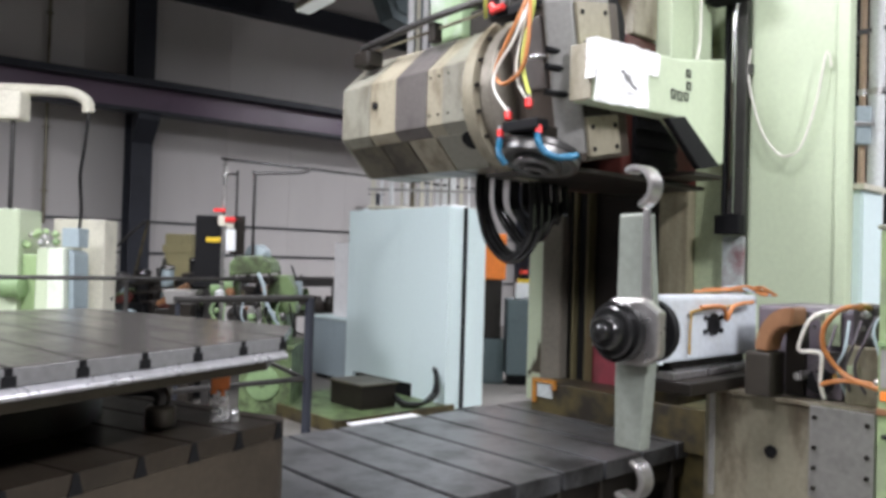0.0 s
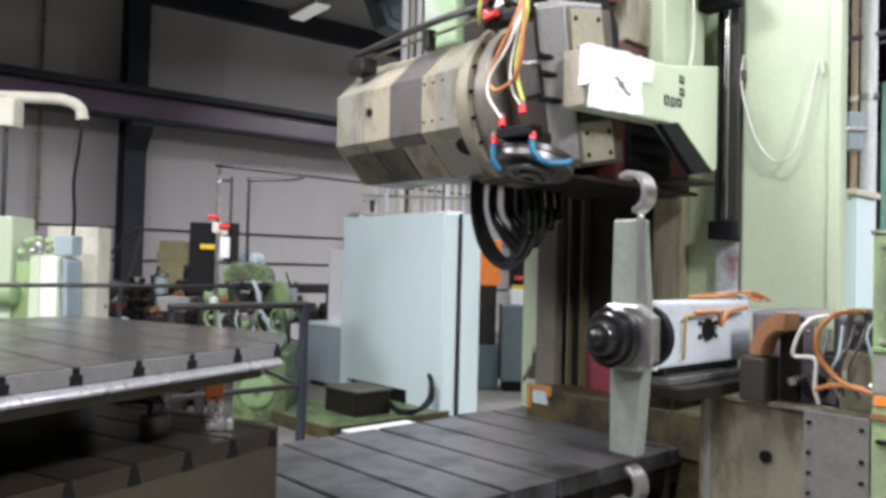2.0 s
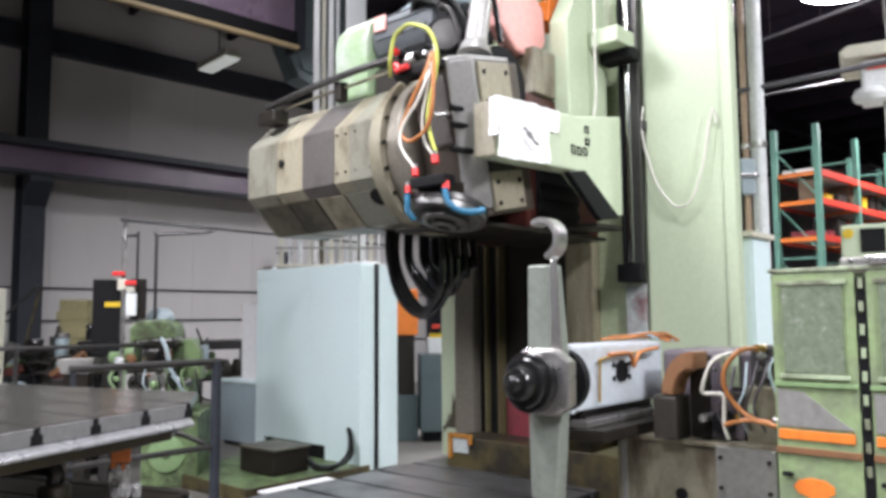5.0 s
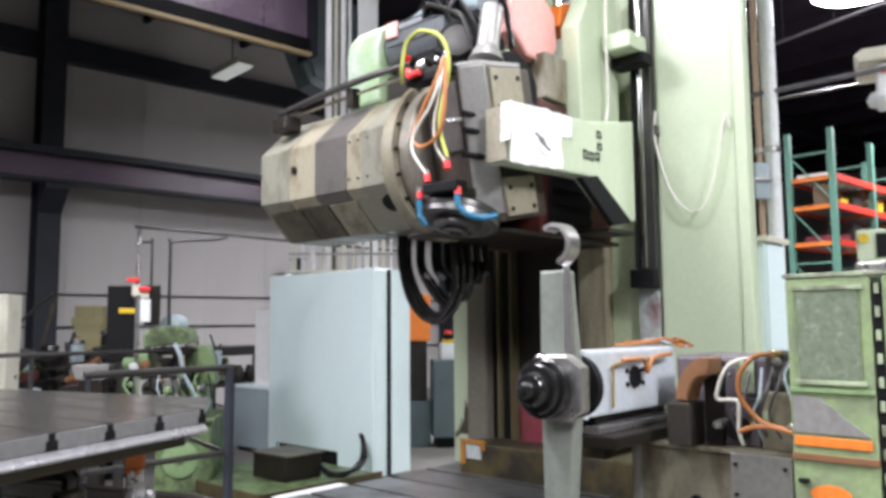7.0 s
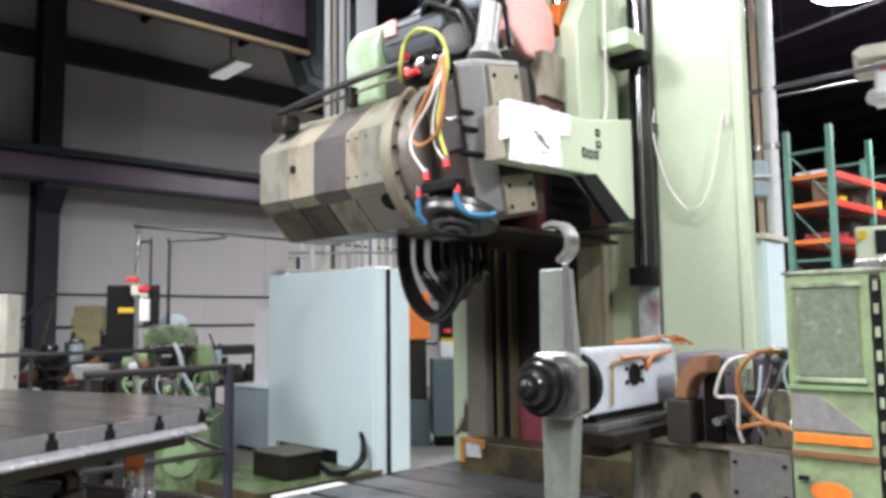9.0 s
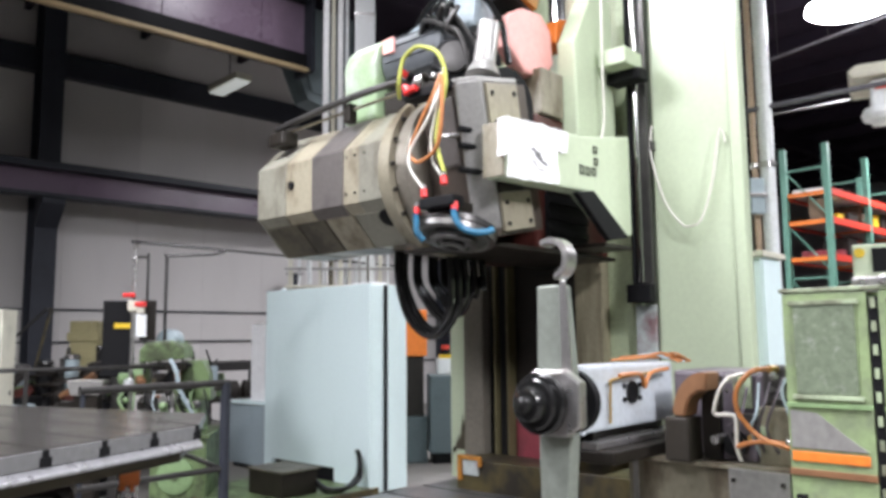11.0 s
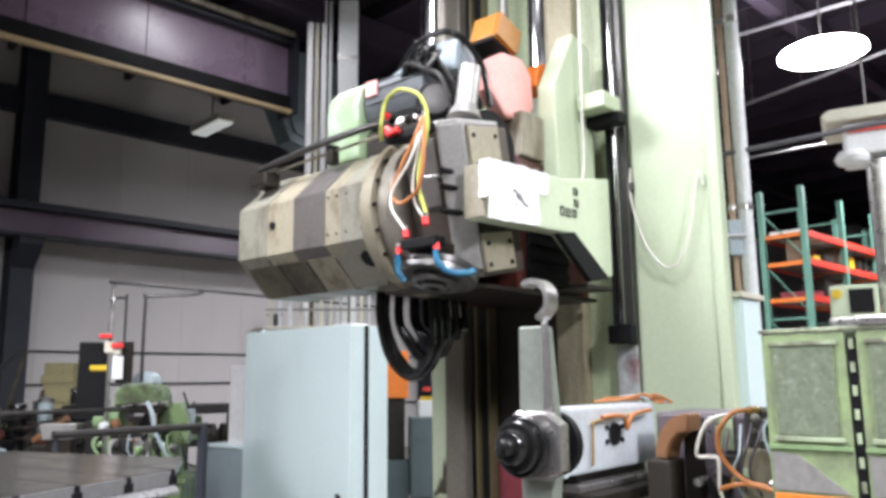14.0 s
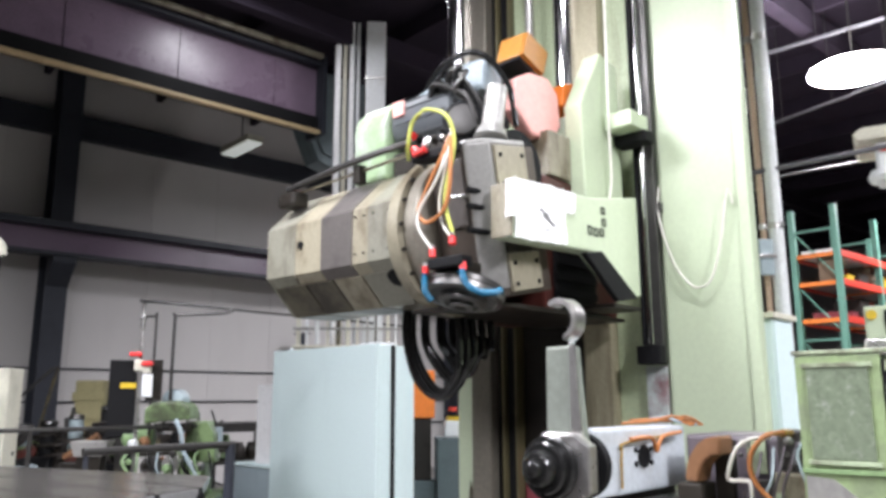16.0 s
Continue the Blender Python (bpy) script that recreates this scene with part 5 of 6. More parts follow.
for k in range(16):
    x, z, w = random.uniform(-2.2, -1.45), random.uniform(0.72, 1.08), random.uniform(0.015, 0.045)
    part("fitting", lathe([(w * 0.6, 0), (w, 0.005), (w, w * 1.6), (w * 0.5, w * 2)], (x, 7.2 + random.uniform(-0.04, 0.04), z), (random.uniform(-1, 1), -1, random.uniform(-0.5, 1)), 10), random.choice((STEEL, STEEL_DK, GREEN_DARK, COPPER, BLACK, WHITE, OILY_DARK)), gm, smooth=True)
part("oil_cup", lathe([(0.03, 0), (0.05, 0.02), (0.05, 0.05), (0.02, 0.07)], (-1.98, 7.16, 1.12), (0.6, 0, 1), 16), COPPER, gm, smooth=True)
part("white_cap", lathe([(0.03, 0), (0.045, 0.02), (0.045, 0.07), (0.02, 0.09)], (-2.06, 7.15, 1.08), (0, 0, 1), 16), WHITE, gm, smooth=True)
part("blue_conduit", tube([(-1.72, 7.2, 1.33), (-1.66, 7.16, 1.22), (-1.62, 7.15, 1.05), (-1.52, 7.16, 0.88), (-1.43, 7.2, 0.72)], 0.02), BLUE_DK, gm, smooth=True)
pp = thing("supply_pipes", 0, (-2.05, 7.25, 0), "thin dark overhead supply pipes with red valve handles", "pipes")
part("riser", rod((-2.06, 7.2, 0.66), (-2.06, 7.2, 2.38), 0.018), STEEL, pp, smooth=True)
part("run", tube([(-2.06, 7.2, 2.36), (-2.04, 7.2, 2.385), (-1.95, 7.22, 2.385), (-1.0, 9.32, 2.50), (0.42, 10.78, 2.51)], 0.016), STEEL_DK, pp, smooth=True)
part("loop", tube([(-1.95, 7.22, 1.2), (-1.95, 7.22, 2.2), (-1.96, 7.22, 2.25), (-2.05, 7.2, 2.25)], 0.013), STEEL_DK, pp, smooth=True)
part("drop", tube([(-1.80, 7.28, 1.5), (-1.80, 7.28, 2.22), (-1.78, 7.285, 2.27), (-1.4, 7.36, 2.30), (-1.3, 7.38, 2.33)], 0.016), STEEL_DK, pp, smooth=True)
for z in (2.22, 1.98, 1.74):
    part("coupling", rod((-2.06, 7.2, z), (-2.06, 7.2, z + 0.05), 0.028, seg=8), STEEL, pp)
vb = part("valve_body", box(-2.10, 7.15, 1.76, -2.02, 7.19, 1.86, 0.012), CREAM, pp)
part("red_handle", box(-2.14, 7.12, 1.885, -2.03, 7.16, 1.925, 0.012), RED, vb, "red valve handle")
vb = part("valve_body", box(-2.02, 7.14, 1.74, -1.95, 7.18, 1.80, 0.01), CREAM, pp)
part("red_handle", box(-2.03, 7.11, 1.80, -1.93, 7.15, 1.845, 0.012), RED, vb, "red valve handle")
part("gauge_plate", box(-2.02, 7.14, 1.53, -1.93, 7.17, 1.73, 0.01), WHITE, pp)
part("gauge_back", box(-2.0, 7.19, 1.5, -1.86, 7.22, 1.86, 0.01), OILY_DARK, pp)
bb = thing("control_board", 0, (-2.2, 7.3, 0.0), "black control board with a yellow sticker", "control panel")
brd = part("board", box(-2.34, 7.25, 1.18, -2.09, 7.33, 1.86, 0.01), BLACK, bb)
part("sticker", box(-2.23, 7.235, 1.61, -2.09, 7.2495, 1.655, 0.002), YELLOW, brd, "yellow strip sticker")
part("stand", box(-2.25, 7.27, 0.0, -2.17, 7.33, 1.179, 0.006), STEEL_DK, bb)
# bench and clutter behind the railing
bn = thing("work_bench", WA, (3.0, 8.4, 0), "dark cluttered steel work bench by the wall", "bench")
part("top", box(2.6, 8.9, 0.88, 4.6, 9.5, 0.93, 0.008), IRON_DARKENED, bn)
for x, y in ((2.65, 8.95), (4.5, 8.95), (2.65, 9.4), (4.5, 9.4)):
    part("leg", box(x, y, 0, x + 0.06, y + 0.06, 0.879, 0.006), STEEL_DK, bn)
part("shelf", box(2.68, 8.97, 0.3, 4.5, 9.4, 0.33, 0.004), OILY_DARK, bn)
random.seed(5)
for k in range(26):
    x = 2.62 + 0.075 * k
    h, w = random.uniform(0.08, 0.42), random.uniform(0.05, 0.12)
    mt = random.choice((CLUTTER, CLUTTER, BLACK, OILY_DARK, OILY_DARK, COPPER, BLUE_DK, YELLOW_DIRTY, STEEL_DK, WHITE))
    y = random.uniform(8.95, 9.42)
    c = thing("machine_spare", WA, (x, y, 0.93), "oily machine spare standing on the crowded bench", "spare part", "spares on the bench")
    if k % 3 == 0:
        part("body", box(x - w, y - w * 0.8, 0.931, x + w, y + w * 0.8, 0.931 + h * 0.7, 0.012), mt, c)
    else:
        part("body", lathe([(w * 0.7, 0.0), (w, 0.02), (w, h * 0.5), (w * 0.6, h * 0.6), (w * 0.5, h)], (x, y, 0.931), (0, 0, 1), 12), mt, c, smooth=True)
    part("shaft", rod((x, y, 0.93 + h * 0.68), (x + random.uniform(-0.1, 0.1), y, 0.93 + h + 0.1), w * 0.22, seg=10), STEEL_DK, c, smooth=True)
random.seed(17)
tr2 = thing("covered_casting", 0, (-4.2, 8.6, 0), "large casting under a dark cover by the column", "casting")
part("cover", lathe([(0.42, 0.0), (0.45, 0.5), (0.36, 1.0), (0.2, 1.32), (0.06, 1.4)], (-4.0, 8.75, 0.0), (0, 0, 1), 14), BLACK, tr2, smooth=True)
part("strap", lathe([(0.40, 0.86), (0.405, 0.88), (0.39, 0.92)], (-4.0, 8.75, 0.0), (0, 0, 1), 14), OILY_DARK, tr2, smooth=True)
cr = thing("wooden_crate", 0, (-3.3, 9.0, 0), "dirty yellow crate on a dark stand with leaning bars", "crate")
part("crate", box(-3.22, 8.9, 0.95, -2.92, 9.3, 1.72, 0.02), TAN_CRATE, cr)
for z in (1.1, 1.3, 1.5):
    part("slat", box(-3.24, 8.885, z, -2.90, 8.899, z + 0.09, 0.003), TAN_CRATE, cr)
part("crate_stand", box(-3.3, 8.88, 0, -2.85, 9.32, 0.949, 0.02), OILY_DARK, cr)
part("bar", rod((-3.95, 8.7, 1.3), (-3.4, 8.75, 1.85), 0.016), STEEL_DK, cr, smooth=True)
part("bar", rod((-3.5, 8.75, 1.2), (-3.36, 8.75, 1.86), 0.016), YELLOW_DIRTY, cr, smooth=True)
for k in range(14):
    x, y, w, h = -4.1 + 0.13 * k, random.uniform(8.2, 8.5), random.uniform(0.08, 0.15), random.uniform(1.05, 1.4)
    mt = random.choice((BLACK, OILY_DARK, CLUTTER, BLACK, BLUE_DK, STEEL_DK))
    c = thing("machine_spare", 0, (x, y, 0), "dark oily shaft or casting standing on the floor", "spare part", "spares behind the railing")
    part("body", lathe([(w, 0.0), (w * 1.1, 0.02), (w, h * 0.6), (w * 0.7, h * 0.65), (w * 0.7, h)], (x, y, 0), (0, 0, 1), 10), mt, c, smooth=True)
    part("cap", lathe([(w * 0.4, 0.0), (w * 0.8, 0.01), (w * 0.7, 0.05), (w * 0.2, 0.06)], (x, y, h), (0, 0, 1), 10), random.choice((OILY_DARK, STEEL_DK, BLACK, RUBBER)), c, smooth=True)
    part("hose_coil", tube([(x + w * 1.4 * math.cos(q_), y - w * 0.3 + w * 1.4 * math.sin(q_), h * 0.8 + 0.015 * q_) for q_ in [0.9 * i for i in range(15)]], 0.014, seg=6, steps=3), random.choice((RUBBER, OILY_DARK, CLUTTER, GREEN_DARK)), c, smooth=True)
wt = thing("tote", 0, (-2.4, 7.1, 0), "small dull grey tote on a dark stand", "tote")
part("tote", prism([(-2.52, 1.03), (-2.56, 1.16), (-2.24, 1.16), (-2.28, 1.03)], 7.05, 7.25, "y", 0.01), PLATE, wt)
part("stand", box(-2.5, 7.07, 0, -2.3, 7.23, 1.029, 0.01), OILY_DARK, wt)

ru = thing("roller_bench", WA, (7.0, 10.5, 0), "dark roller conveyor near the panel wall", "conveyor")
for y in (10.2, 10.9):
    part("side_rail", box(4.7, y, 1.06, 8.6, y + 0.06, 1.18, 0.006), STEEL_DK, ru)
for k in range(20):
    part("roller", rod((4.8 + 0.19 * k, 10.265, 1.15), (4.8 + 0.19 * k, 10.895, 1.15), 0.04, seg=10), STEEL_DK, ru, smooth=True)
for x in (4.8, 5.7, 7.0, 8.4):
    part("leg", box(x, 10.5, 0, x + 0.08, 10.58, 1.11, 0.006), STEEL_DK, ru)
part("lower_shelf", box(4.75, 10.27, 0.62, 8.5, 10.88, 0.66, 0.006), OILY_DARK, ru)
random.seed(52)
for k in range(12):
    x, w, h = 4.85 + 0.2 * k, random.uniform(0.06, 0.1), random.uniform(0.15, 0.36)
    c = thing("machine_spare", WA, (x, 10.55, 0.66), "dark oily casting lying on the conveyor shelf", "spare part", "spares on the conveyor")
    part("body", lathe([(w, 0.0), (w * 1.1, 0.02), (w, h * 0.6), (w * 0.6, h)], (x, 10.55, 0.661), (0, 0, 1), 12), random.choice((CLUTTER, OILY_DARK, BLACK, GREEN_DARK, COPPER)), c, smooth=True)
    part("flange", lathe([(w * 1.2, 0.0), (w * 1.25, 0.01), (w * 1.2, 0.03)], (x, 10.55, 0.661), (0, 0, 1), 12), random.choice((OILY_DARK, STEEL_DK)), c, smooth=True)

# ---- pale green lathe with a pendant boom ----
lm = thing("boring_machine", 0, (-3.7, 7.2, 0), "pale green machine with a cream pendant boom", "machine tool")
part("base", box(-4.6, 6.9, 0.0, -3.3, 7.9, 0.75, 0.02), GREEN_MID, lm)
part("upright", box(-4.06, 7.0, 0.752, -3.86, 7.4, 1.86, 0.02), GREEN, lm)
part("bed_block", box(-3.86, 7.06, 0.752, -3.62, 7.4, 1.45, 0.02), GREEN_MID, lm)
part("cover", prism([(-3.70, 0.752), (-3.69, 1.50), (-3.60, 1.52), (-3.585, 0.752)], 7.0, 7.35, "y", 0.01), GREEN, lm, "pale green splash cover")
part("cover", prism([(-3.575, 0.752), (-3.59, 1.51), (-3.44, 1.51), (-3.42, 0.752)], 6.98, 7.35, "y", 0.01), LIGHT_COVER, lm, "bright pale cover")
part("side_cover", prism([(-3.41, 0.752), (-3.43, 1.50), (-3.38, 1.46), (-3.36, 0.752)], 7.05, 7.35, "y", 0.01), BLUE_DK, lm)
part("cabinet", box(-3.80, 7.5, 0.752, -3.30, 7.8, 1.80, 0.015), CREAM, lm)
part("box", box(-3.52, 7.1, 1.52, -3.36, 7.3, 1.70, 0.012), BLUE_DK, lm)
random.seed(4)
for k in range(12):
    part("control_knob", lathe([(0.02, 0), (0.035, 0.01), (0.03, 0.04), (0.015, 0.05)], (-3.84 + 0.025 * k, 7.12 + random.uniform(-0.03, 0.03), 1.52 + random.uniform(0, 0.13)), (random.uniform(-1, 1), -1, 0.6), 10), random.choice((GREEN_DARK, GREEN_MID, STEEL)), lm, smooth=True)
part("spindle", lathe([(0.06, 0), (0.10, 0.03), (0.10, 0.2), (0.06, 0.22)], (-4.0, 6.98, 1.15), (1, 0, 0), 20), GREEN_DARK, lm, smooth=True)
part("boom", tube([(-4.6, 6.9, 2.93), (-3.7, 7.14, 2.97), (-3.5, 7.2, 2.96), (-3.40, 7.24, 2.90), (-3.38, 7.25, 2.80)], 0.055, seg=12), CREAM, lm, "cream boom tube", smooth=True)
part("boom_box", box(-4.3, 6.9, 2.66, -3.84, 7.1, 2.92, 0.03), CREAM, lm)
part("boom_post", rod((-4.5, 6.95, 0.75), (-4.5, 6.95, 2.95), 0.06), CREAM, lm, smooth=True)
part("cable", tube([(-3.38, 7.25, 2.82), (-3.40, 7.24, 2.5), (-3.43, 7.23, 2.2), (-3.42, 7.25, 1.9), (-3.43, 7.25, 1.69)], 0.016), RUBBER, lm, smooth=True)
part("rod", rod((-3.95, 7.0, 1.86), (-3.95, 7.0, 2.66), 0.02), STEEL_DK, lm, smooth=True)

# ---- tall pipes behind the cabinet ----
for k, (x, r, mt) in enumerate(((-0.53, 0.045, PAPER), (-0.43, 0.03, CREAM), (-0.33, 0.04, PAPER), (-0.24, 0.025, WHITE))):
    p = thing("tall_pipe", 0, (x, 10.5, 0), "tall bright vertical pipe rising to the roof", "pipe", "tall pipes")
    part("pipe", rod((x, 10.5, 0), (x, 10.5, 6.9), r), mt, p, smooth=True)
    part("foot_flange", rod((x, 10.5, 0), (x, 10.5, 0.02), r + 0.02), STEEL_DK, p, smooth=True)
p = thing("sheet_duct", 0, (0.02, 10.5, 0), "wide shiny sheet-metal duct rising to the roof", "duct")
part("duct", box(-0.13, 10.4, 0.0, 0.15, 10.7, 6.9, 0.02), WHITE, p)
for z in (1.5, 3.0, 4.5, 6.0):
    part("joint_band", box(-0.138, 10.392, z, 0.158, 10.708, z + 0.04, 0.004), STEEL, p)
rb = thing("parts_rack", 0, (-0.1, 9.9, 0), "rack of pale bars and hooks behind the switch cabinet", "rack")
random.seed(8)
for k in range(12):
    x = -0.95 + 0.125 * k + random.uniform(-0.02, 0.02)
    part("upright_bar", box(x, 10.0, 0, x + random.uniform(0.025, 0.06), 10.04, 2.55 + random.uniform(0, 0.35), 0.005), random.choice((CREAM, WHITE, STEEL, CREAM, YELLOW_DIRTY)), rb)
part("shelf", box(-1.0, 9.9, 2.15, 0.6, 10.2, 2.18, 0.005), CREAM, rb)
part("cross_bar", box(-1.0, 9.96, 2.38, 0.6, 9.995, 2.41, 0.004), PLATE, rb)
part("white_hook", tube([(-0.68, 9.9, 2.19), (-0.69, 9.9, 2.55), (-0.66, 9.9, 2.66), (-0.55, 9.9, 2.66), (-0.35, 9.9, 2.56), (-0.22, 9.9, 2.56), (-0.17, 9.9, 2.62), (-0.17, 9.9, 2.74)], 0.035), WHITE, rb, smooth=True)

# ---- beyond the gap between cabinet and column ----
ob_ = thing("orange_cabinet", 0, (0.75, 9.5, 0), "bright orange panel cabinet far behind", "cabinet")
part("body", box(0.40, 9.5, 1.28, 0.78, 9.9, 1.85, 0.015), ORANGE, ob_)
part("stand", box(0.46, 9.56, 0.55, 0.74, 9.86, 1.279, 0.01), CLUTTER, ob_)
part("foot", box(0.42, 9.52, 0, 0.78, 9.88, 0.549, 0.01), TRUCK, ob_)
dm = thing("grey_cabinet", 0, (0.95, 9.5, 0), "dark grey-blue machine cabinet on the concrete floor", "cabinet")
part("body", box(0.80, 9.4, 0.12, 1.35, 9.9, 1.05, 0.02), TRUCK, dm)
part("foot", box(0.84, 9.44, 0, 1.31, 9.86, 0.119, 0.006), BLACK, dm)
wb = thing("white_box", 0, (1.0, 9.5, 1.05), "small white box with a yellow and black top", "box")
part("box", box(0.9, 9.45, 1.052, 1.15, 9.65, 1.25, 0.012), WHITE, wb)
part("band", box(0.93, 9.47, 1.251, 1.12, 9.63, 1.30, 0.006), YELLOW, wb)
part("knob_base", rod((1.0, 9.5, 1.30), (1.0, 9.5, 1.36), 0.06), BLACK, wb, smooth=True)
part("knob", rod((1.0, 9.5, 1.36), (1.0, 9.5, 1.41), 0.05), REDORANGE, wb, smooth=True)

# ---- right of the column ----
rc = thing("pale_cabinet", MA, (5.5, 1.6, 0), "pale blue cabinet behind the machine column", "cabinet")
part("body", box(5.2, 1.85, 0.02, 5.55, 2.15, 2.02, 0.012), BLUE, rc)
part("side_door", box(5.21, 1.838, 0.04, 5.54, 1.8485, 2.0, 0.006), BLUE, rc)
part("seal", box(5.19, 1.935, 0.05, 5.199, 1.965, 2.0, 0.002), BLACK, rc)
part("top", box(5.16, 1.82, 2.022, 5.6, 2.18, 2.06, 0.006), CREAM, rc)
for k, (x, y, r, mt, label) in enumerate(((3.22, 6.17, 0.035, WHITE, "tall white riser pipe beside the column"), (3.30, 6.11, 0.026, PIPE_TAN, "thin tan riser pipe beside the column"), (3.385, 6.06, 0.06, WHITE, "bright sheet-wrapped riser pipe beside the column"), (3.13, 6.30, 0.05, STEEL_DK, "dark riser pipe beside the column"))):
    p = thing("riser_pipe", 0, (x, y, 0), label, "pipe", "riser pipes")
    pi_ = part("pipe", rod((x, y, 0), (x, y, 6.89), r), mt, p, smooth=True)
    part("coupling", rod((x, y, 2.9), (x, y, 2.95), r + 0.01), STEEL, pi_, smooth=True)
    part("coupling", rod((x, y, 4.6), (x, y, 4.66), r + 0.01), STEEL, pi_, smooth=True)
jb = thing("pipe_valve_box", 0, (3.25, 6.05, 2.6), "grey valve box strapped to the riser pipes", "valve box")
part("box", box(3.19, 5.99, 2.5, 3.31, 6.07, 2.80, 0.01), BLUE_DK, jb)
part("strap", box(3.17, 5.975, 2.64, 3.33, 5.989, 2.67, 0.003), STEEL, jb)
hb = thing("cross_pipe", 0, (4.5, 6.0, 3.4), "thin grey pipe running level across the hall", "pipe")
part("pipe", rod((3.2, 6.15, 3.40), (7.2, 3.65, 3.80), 0.022), BEAM_TOP, hb, smooth=True)
part("hanger", rod((4.9, 5.09, 3.57), (4.9, 5.09, 6.9), 0.006, seg=6), STEEL_DK, hb)
hb = thing("roof_pipe", 0, (5.0, 8.0, 4.6), "thin grey conduit further back under the roof", "pipe")
part("pipe", rod((4.0, 8.3, 3.9), (9.5, 6.6, 4.7), 0.014), STEEL_DK, hb, smooth=True)
fm = thing("column_drill", -35, (0.4, 8.3, 0), "cream and white drilling machine head on a steel column", "machine tool")
part("base", box(0.0, 8.0, 0, 1.0, 8.9, 1.0, 0.02), GREEN_MID, fm)
part("knee", box(0.05, 8.05, 1.002, 0.9, 8.85, 1.898, 0.02), GREEN_WORN, fm)
part("table", box(-0.16, 7.9, 1.9, 1.0, 8.8, 2.02, 0.02), STEEL, fm)
part("column", rod((0.40, 8.2, 2.02), (0.40, 8.2, 3.5), 0.13, seg=24), STEEL, fm, smooth=True)
part("head_dome", lathe([(0.06, 0.0), (0.14, 0.03), (0.16, 0.08), (0.13, 0.14)], (0.17, 8.05, 3.44), (0, 0, 1), 24), WHITE, fm, "rounded white cover", smooth=True)
part("head_case", box(0.10, 7.95, 3.53, 1.2, 8.6, 3.84, 0.03), WHITE, fm)
part("red_band", box(0.14, 7.93, 3.74, 1.2, 7.949, 3.80, 0.003), REDORANGE, fm, "red stripe")
part("head_cap", prism([(-0.04, 3.86), (-0.08, 3.93), (0.0, 3.985), (1.3, 3.985), (1.3, 3.86)], 7.9, 8.7, "y", 0.02), CREAM, fm)
part("quill_box", box(-0.14, 8.0, 2.022, 0.26, 8.3, 2.32, 0.02), GREEN, fm)
part("quill_dark", box(0.02, 7.985, 2.06, 0.22, 7.999, 2.28, 0.004), BLACK, fm)
part("yellow_knob", rod((-0.08, 7.98, 2.24), (-0.08, 7.999, 2.24), 0.045), YELLOW, fm, smooth=True)
part("chain", rod((0.32, 8.2, 3.99), (0.32, 8.2, 6.85), 0.014, seg=8), STEEL_DK, fm, smooth=True)

rk = thing("pallet_rack", WA, (13.0, 4.5, 0), "teal pallet rack with red-orange beams and stored parts", "rack")
RX, RY = 12.85, 4.85   # front left post, in the hall's axes
for k in range(6):
    for y in (0.0, 0.69):
        part("upright", box(RX + 1.72 * k - 0.05, RY + y - 0.045, 0, RX + 1.72 * k + 0.05, RY + y + 0.045, 4.6, 0.006), TEAL, rk)
    for z in (0.6, 1.5, 2.4, 3.3, 4.2):
        part("frame_brace", box(RX + 1.72 * k - 0.015, RY + 0.046, z, RX + 1.72 * k + 0.015, RY + 0.644, z + 0.035, 0.003), TEAL, rk)
        part("diagonal_brace", rod((RX + 1.72 * k, RY + 0.046, z - 0.75), (RX + 1.72 * k, RY + 0.644, z - 0.02), 0.014, seg=6), TEAL, rk)
for z in (1.1, 1.9, 2.68, 3.28, 3.75):
    for k in range(5):
        for y in (-0.02, 0.71):
            part("beam", box(RX + 1.72 * k + 0.052, RY + y - 0.03, z, RX + 1.72 * k + 1.668, RY + y + 0.03, z + 0.11, 0.006), REDORANGE, rk)
        part("cross_beam", box(RX + 1.72 * k - 0.03, RY + 0.055, z + 0.01, RX + 1.72 * k + 0.03, RY + 0.635, z + 0.08, 0.005), ORANGE, rk)
    part("deck", box(RX + 0.06, RY + 0.02, z + 0.04, RX + 8.0, RY + 0.67, z + 0.06, 0.003), PLATE, rk)
random.seed(11)
for z in (1.161, 1.961, 2.741, 3.341):
    x = RX + 0.1
    while x < RX + 7.4:
        w, h, d = random.uniform(0.15, 0.5), random.uniform(0.1, 0.42), random.uniform(0.25, 0.5)
        mt, label = random.choice(((CARD, "brown cardboard carton stored on the rack"), (CLUTTER, "dark oily casting crate on the rack"), (YELLOW, "yellow plastic bin on the rack"), (REDPAINT, "dull red parts bin on the rack"), (WHITE, "pale plastic bin on the rack"), (CLUTTER, "dark oily casting crate on the rack")))
        st = thing("stored_bin", WA, (x + w / 2, RY + 0.4, z), label, "bin", "bins on the rack")
        bn_ = part("bin", prism([(x + 0.02, z), (x, z + h), (x + w, z + h), (x + w - 0.02, z)], RY + 0.1, RY + 0.1 + d, "y", 0.01), mt, st)
        part("rim", box(x - 0.008, RY + 0.09, z + h + 0.001, x + w + 0.008, RY + 0.11 + d, z + h + 0.02, 0.005), mt, bn_)
        x += w + random.uniform(0.03, 0.25)

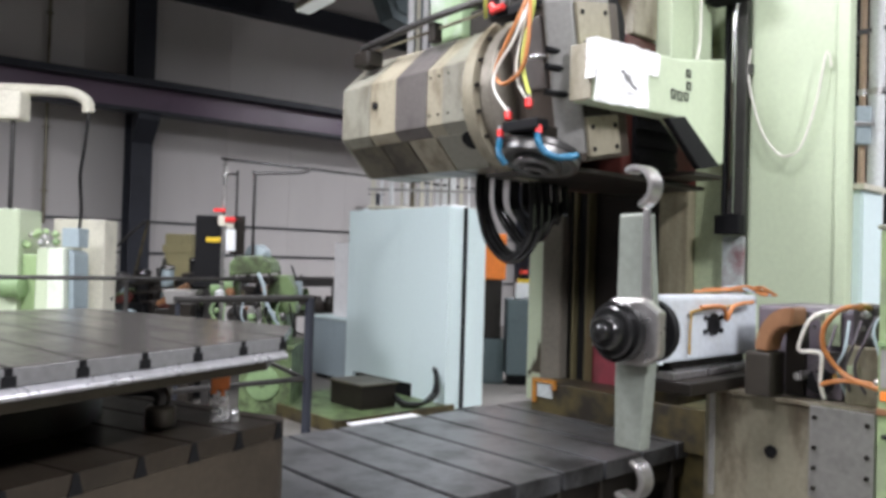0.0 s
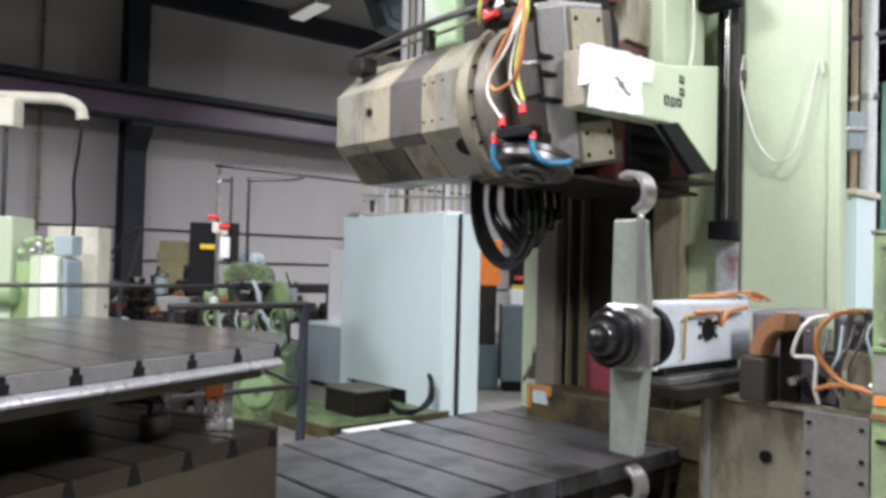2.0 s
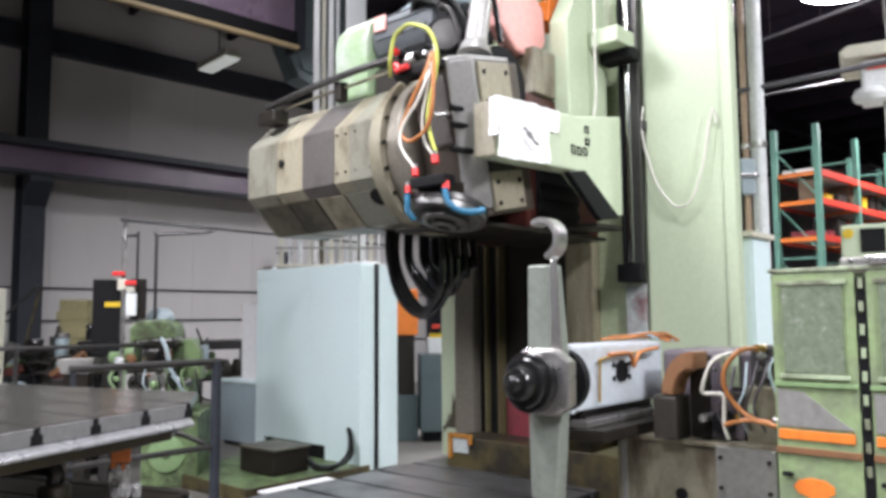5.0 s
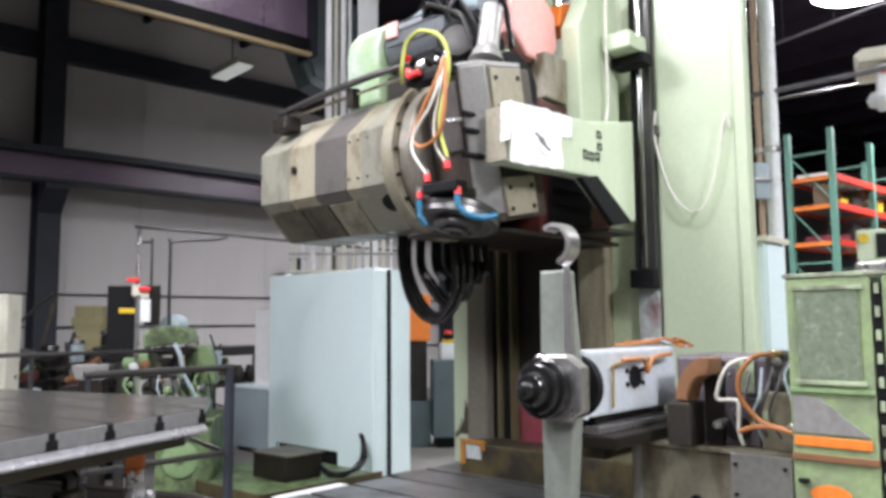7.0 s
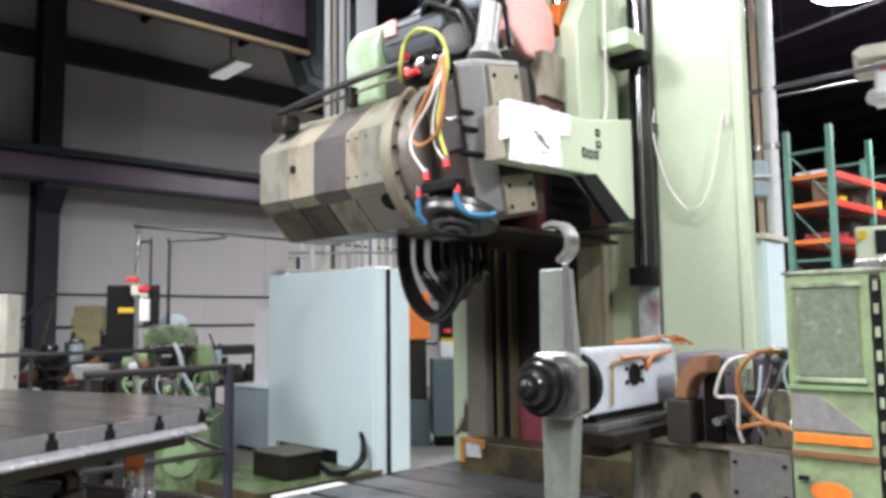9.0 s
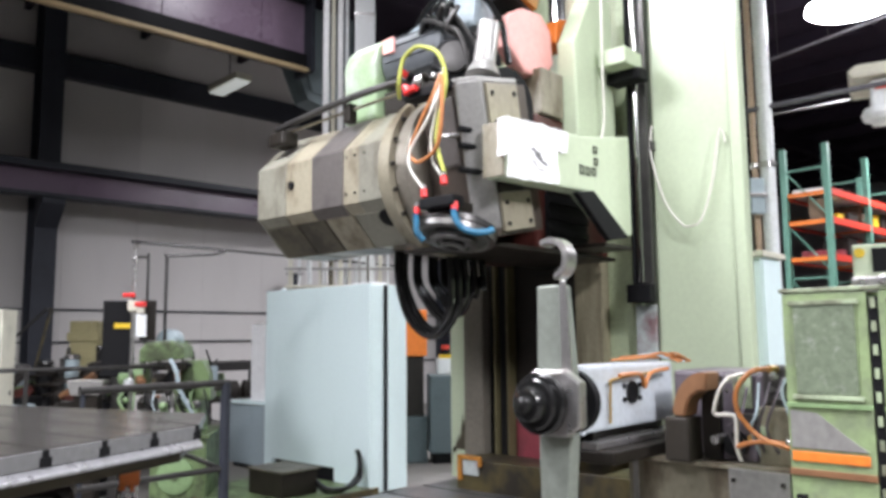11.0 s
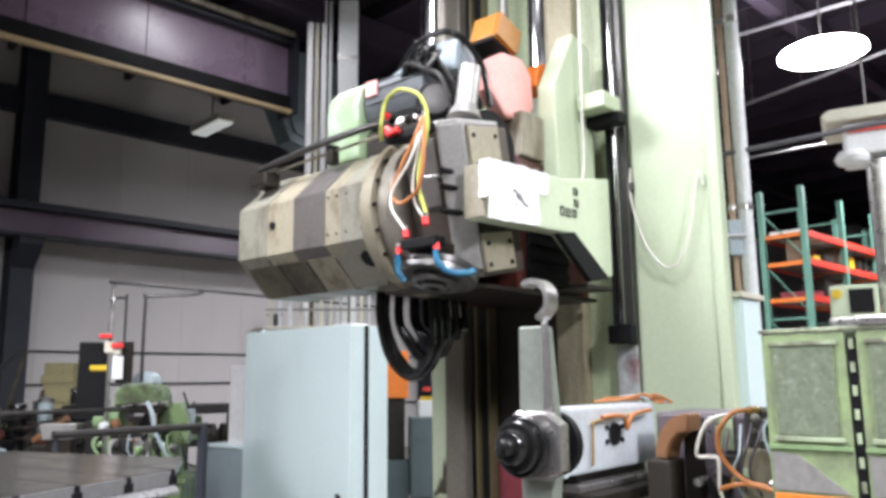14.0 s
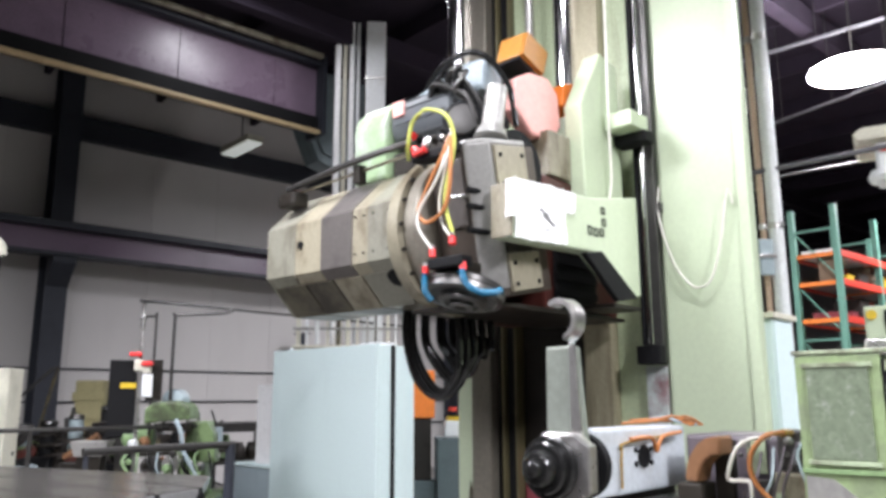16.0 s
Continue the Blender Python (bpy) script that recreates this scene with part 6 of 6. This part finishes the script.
sp = thing("sheet_pack", WA, (RX + 0.9, RY + 0.35, 3.341), "long pale pack of sheets lying on the upper rack level", "sheet pack")
part("pack", box(RX + 0.07, RY + 0.09, 3.785, RX + 3.2, RY + 0.60, 3.90, 0.01), WHITE, sp)
part("band", box(RX + 0.9, RY + 0.085, 3.783, RX + 0.95, RY + 0.605, 3.904, 0.002), BLACK, sp)

# conduits under the roof deck
for a_, b_, r_ in (((5.10, 10.544, 6.4), (6.42, 9.037, 6.4), 0.03), ((5.95, 10.85, 5.6), (6.569, 9.316, 5.6), 0.024)):
    cd = thing("roof_conduit", 0, a_, "pale straight conduit hung under the dark roof", "conduit", "roof conduits")
    d_ = (Vector(b_) - Vector(a_))
    part("pipe", rod(a_, Vector(a_) + d_ * 1.6, r_), BEAM_TOP, cd, smooth=True)
    for k in (0.25, 0.75, 1.25):
        h_ = Vector(a_) + d_ * k
        part("hanger", rod(h_, (h_.x, h_.y, 7.19), 0.006, seg=6), STEEL_DK, cd)

# heap of dark oily scrap by the wall column
random.seed(43)
for k in range(18):
    x, y, h = random.uniform(-4.25, -2.55), random.uniform(7.75, 8.1), random.uniform(1.0, 1.42)
    w = random.uniform(0.08, 0.16)
    c = thing("scrap_casting", 0, (x, y, 0), "black oily scrap casting heaped behind the railing", "scrap", "scrap behind the railing")
    m = Matrix.Translation((x, y, 0)) @ Matrix.Rotation(random.uniform(0, 1.5), 4, "Z")
    part("body", box(-w, -w, 0.0, w, w, h * 0.8, 0.02, m), random.choice((BLACK, OILY_DARK, CLUTTER, BLACK)), c)
    part("arm", rod((x - w, y, h * 0.82), (x + random.uniform(-0.2, 0.25), y - 0.05, h), w * 0.3, seg=10), random.choice((OILY_DARK, CLUTTER, STEEL_DK, COPPER)), c, smooth=True)
    part("ring", lathe([(w * 0.5, 0.0), (w * 0.9, 0.004), (w * 0.9, 0.05), (w * 0.5, 0.054)], (x, y, h * 0.8 + 0.002), (random.uniform(-0.4, 0.4), random.uniform(-0.8, 0), 1), 14), random.choice((OILY_DARK, STEEL_DK, CLUTTER, DARKBROWN, BLUE_DK)), c, smooth=True)
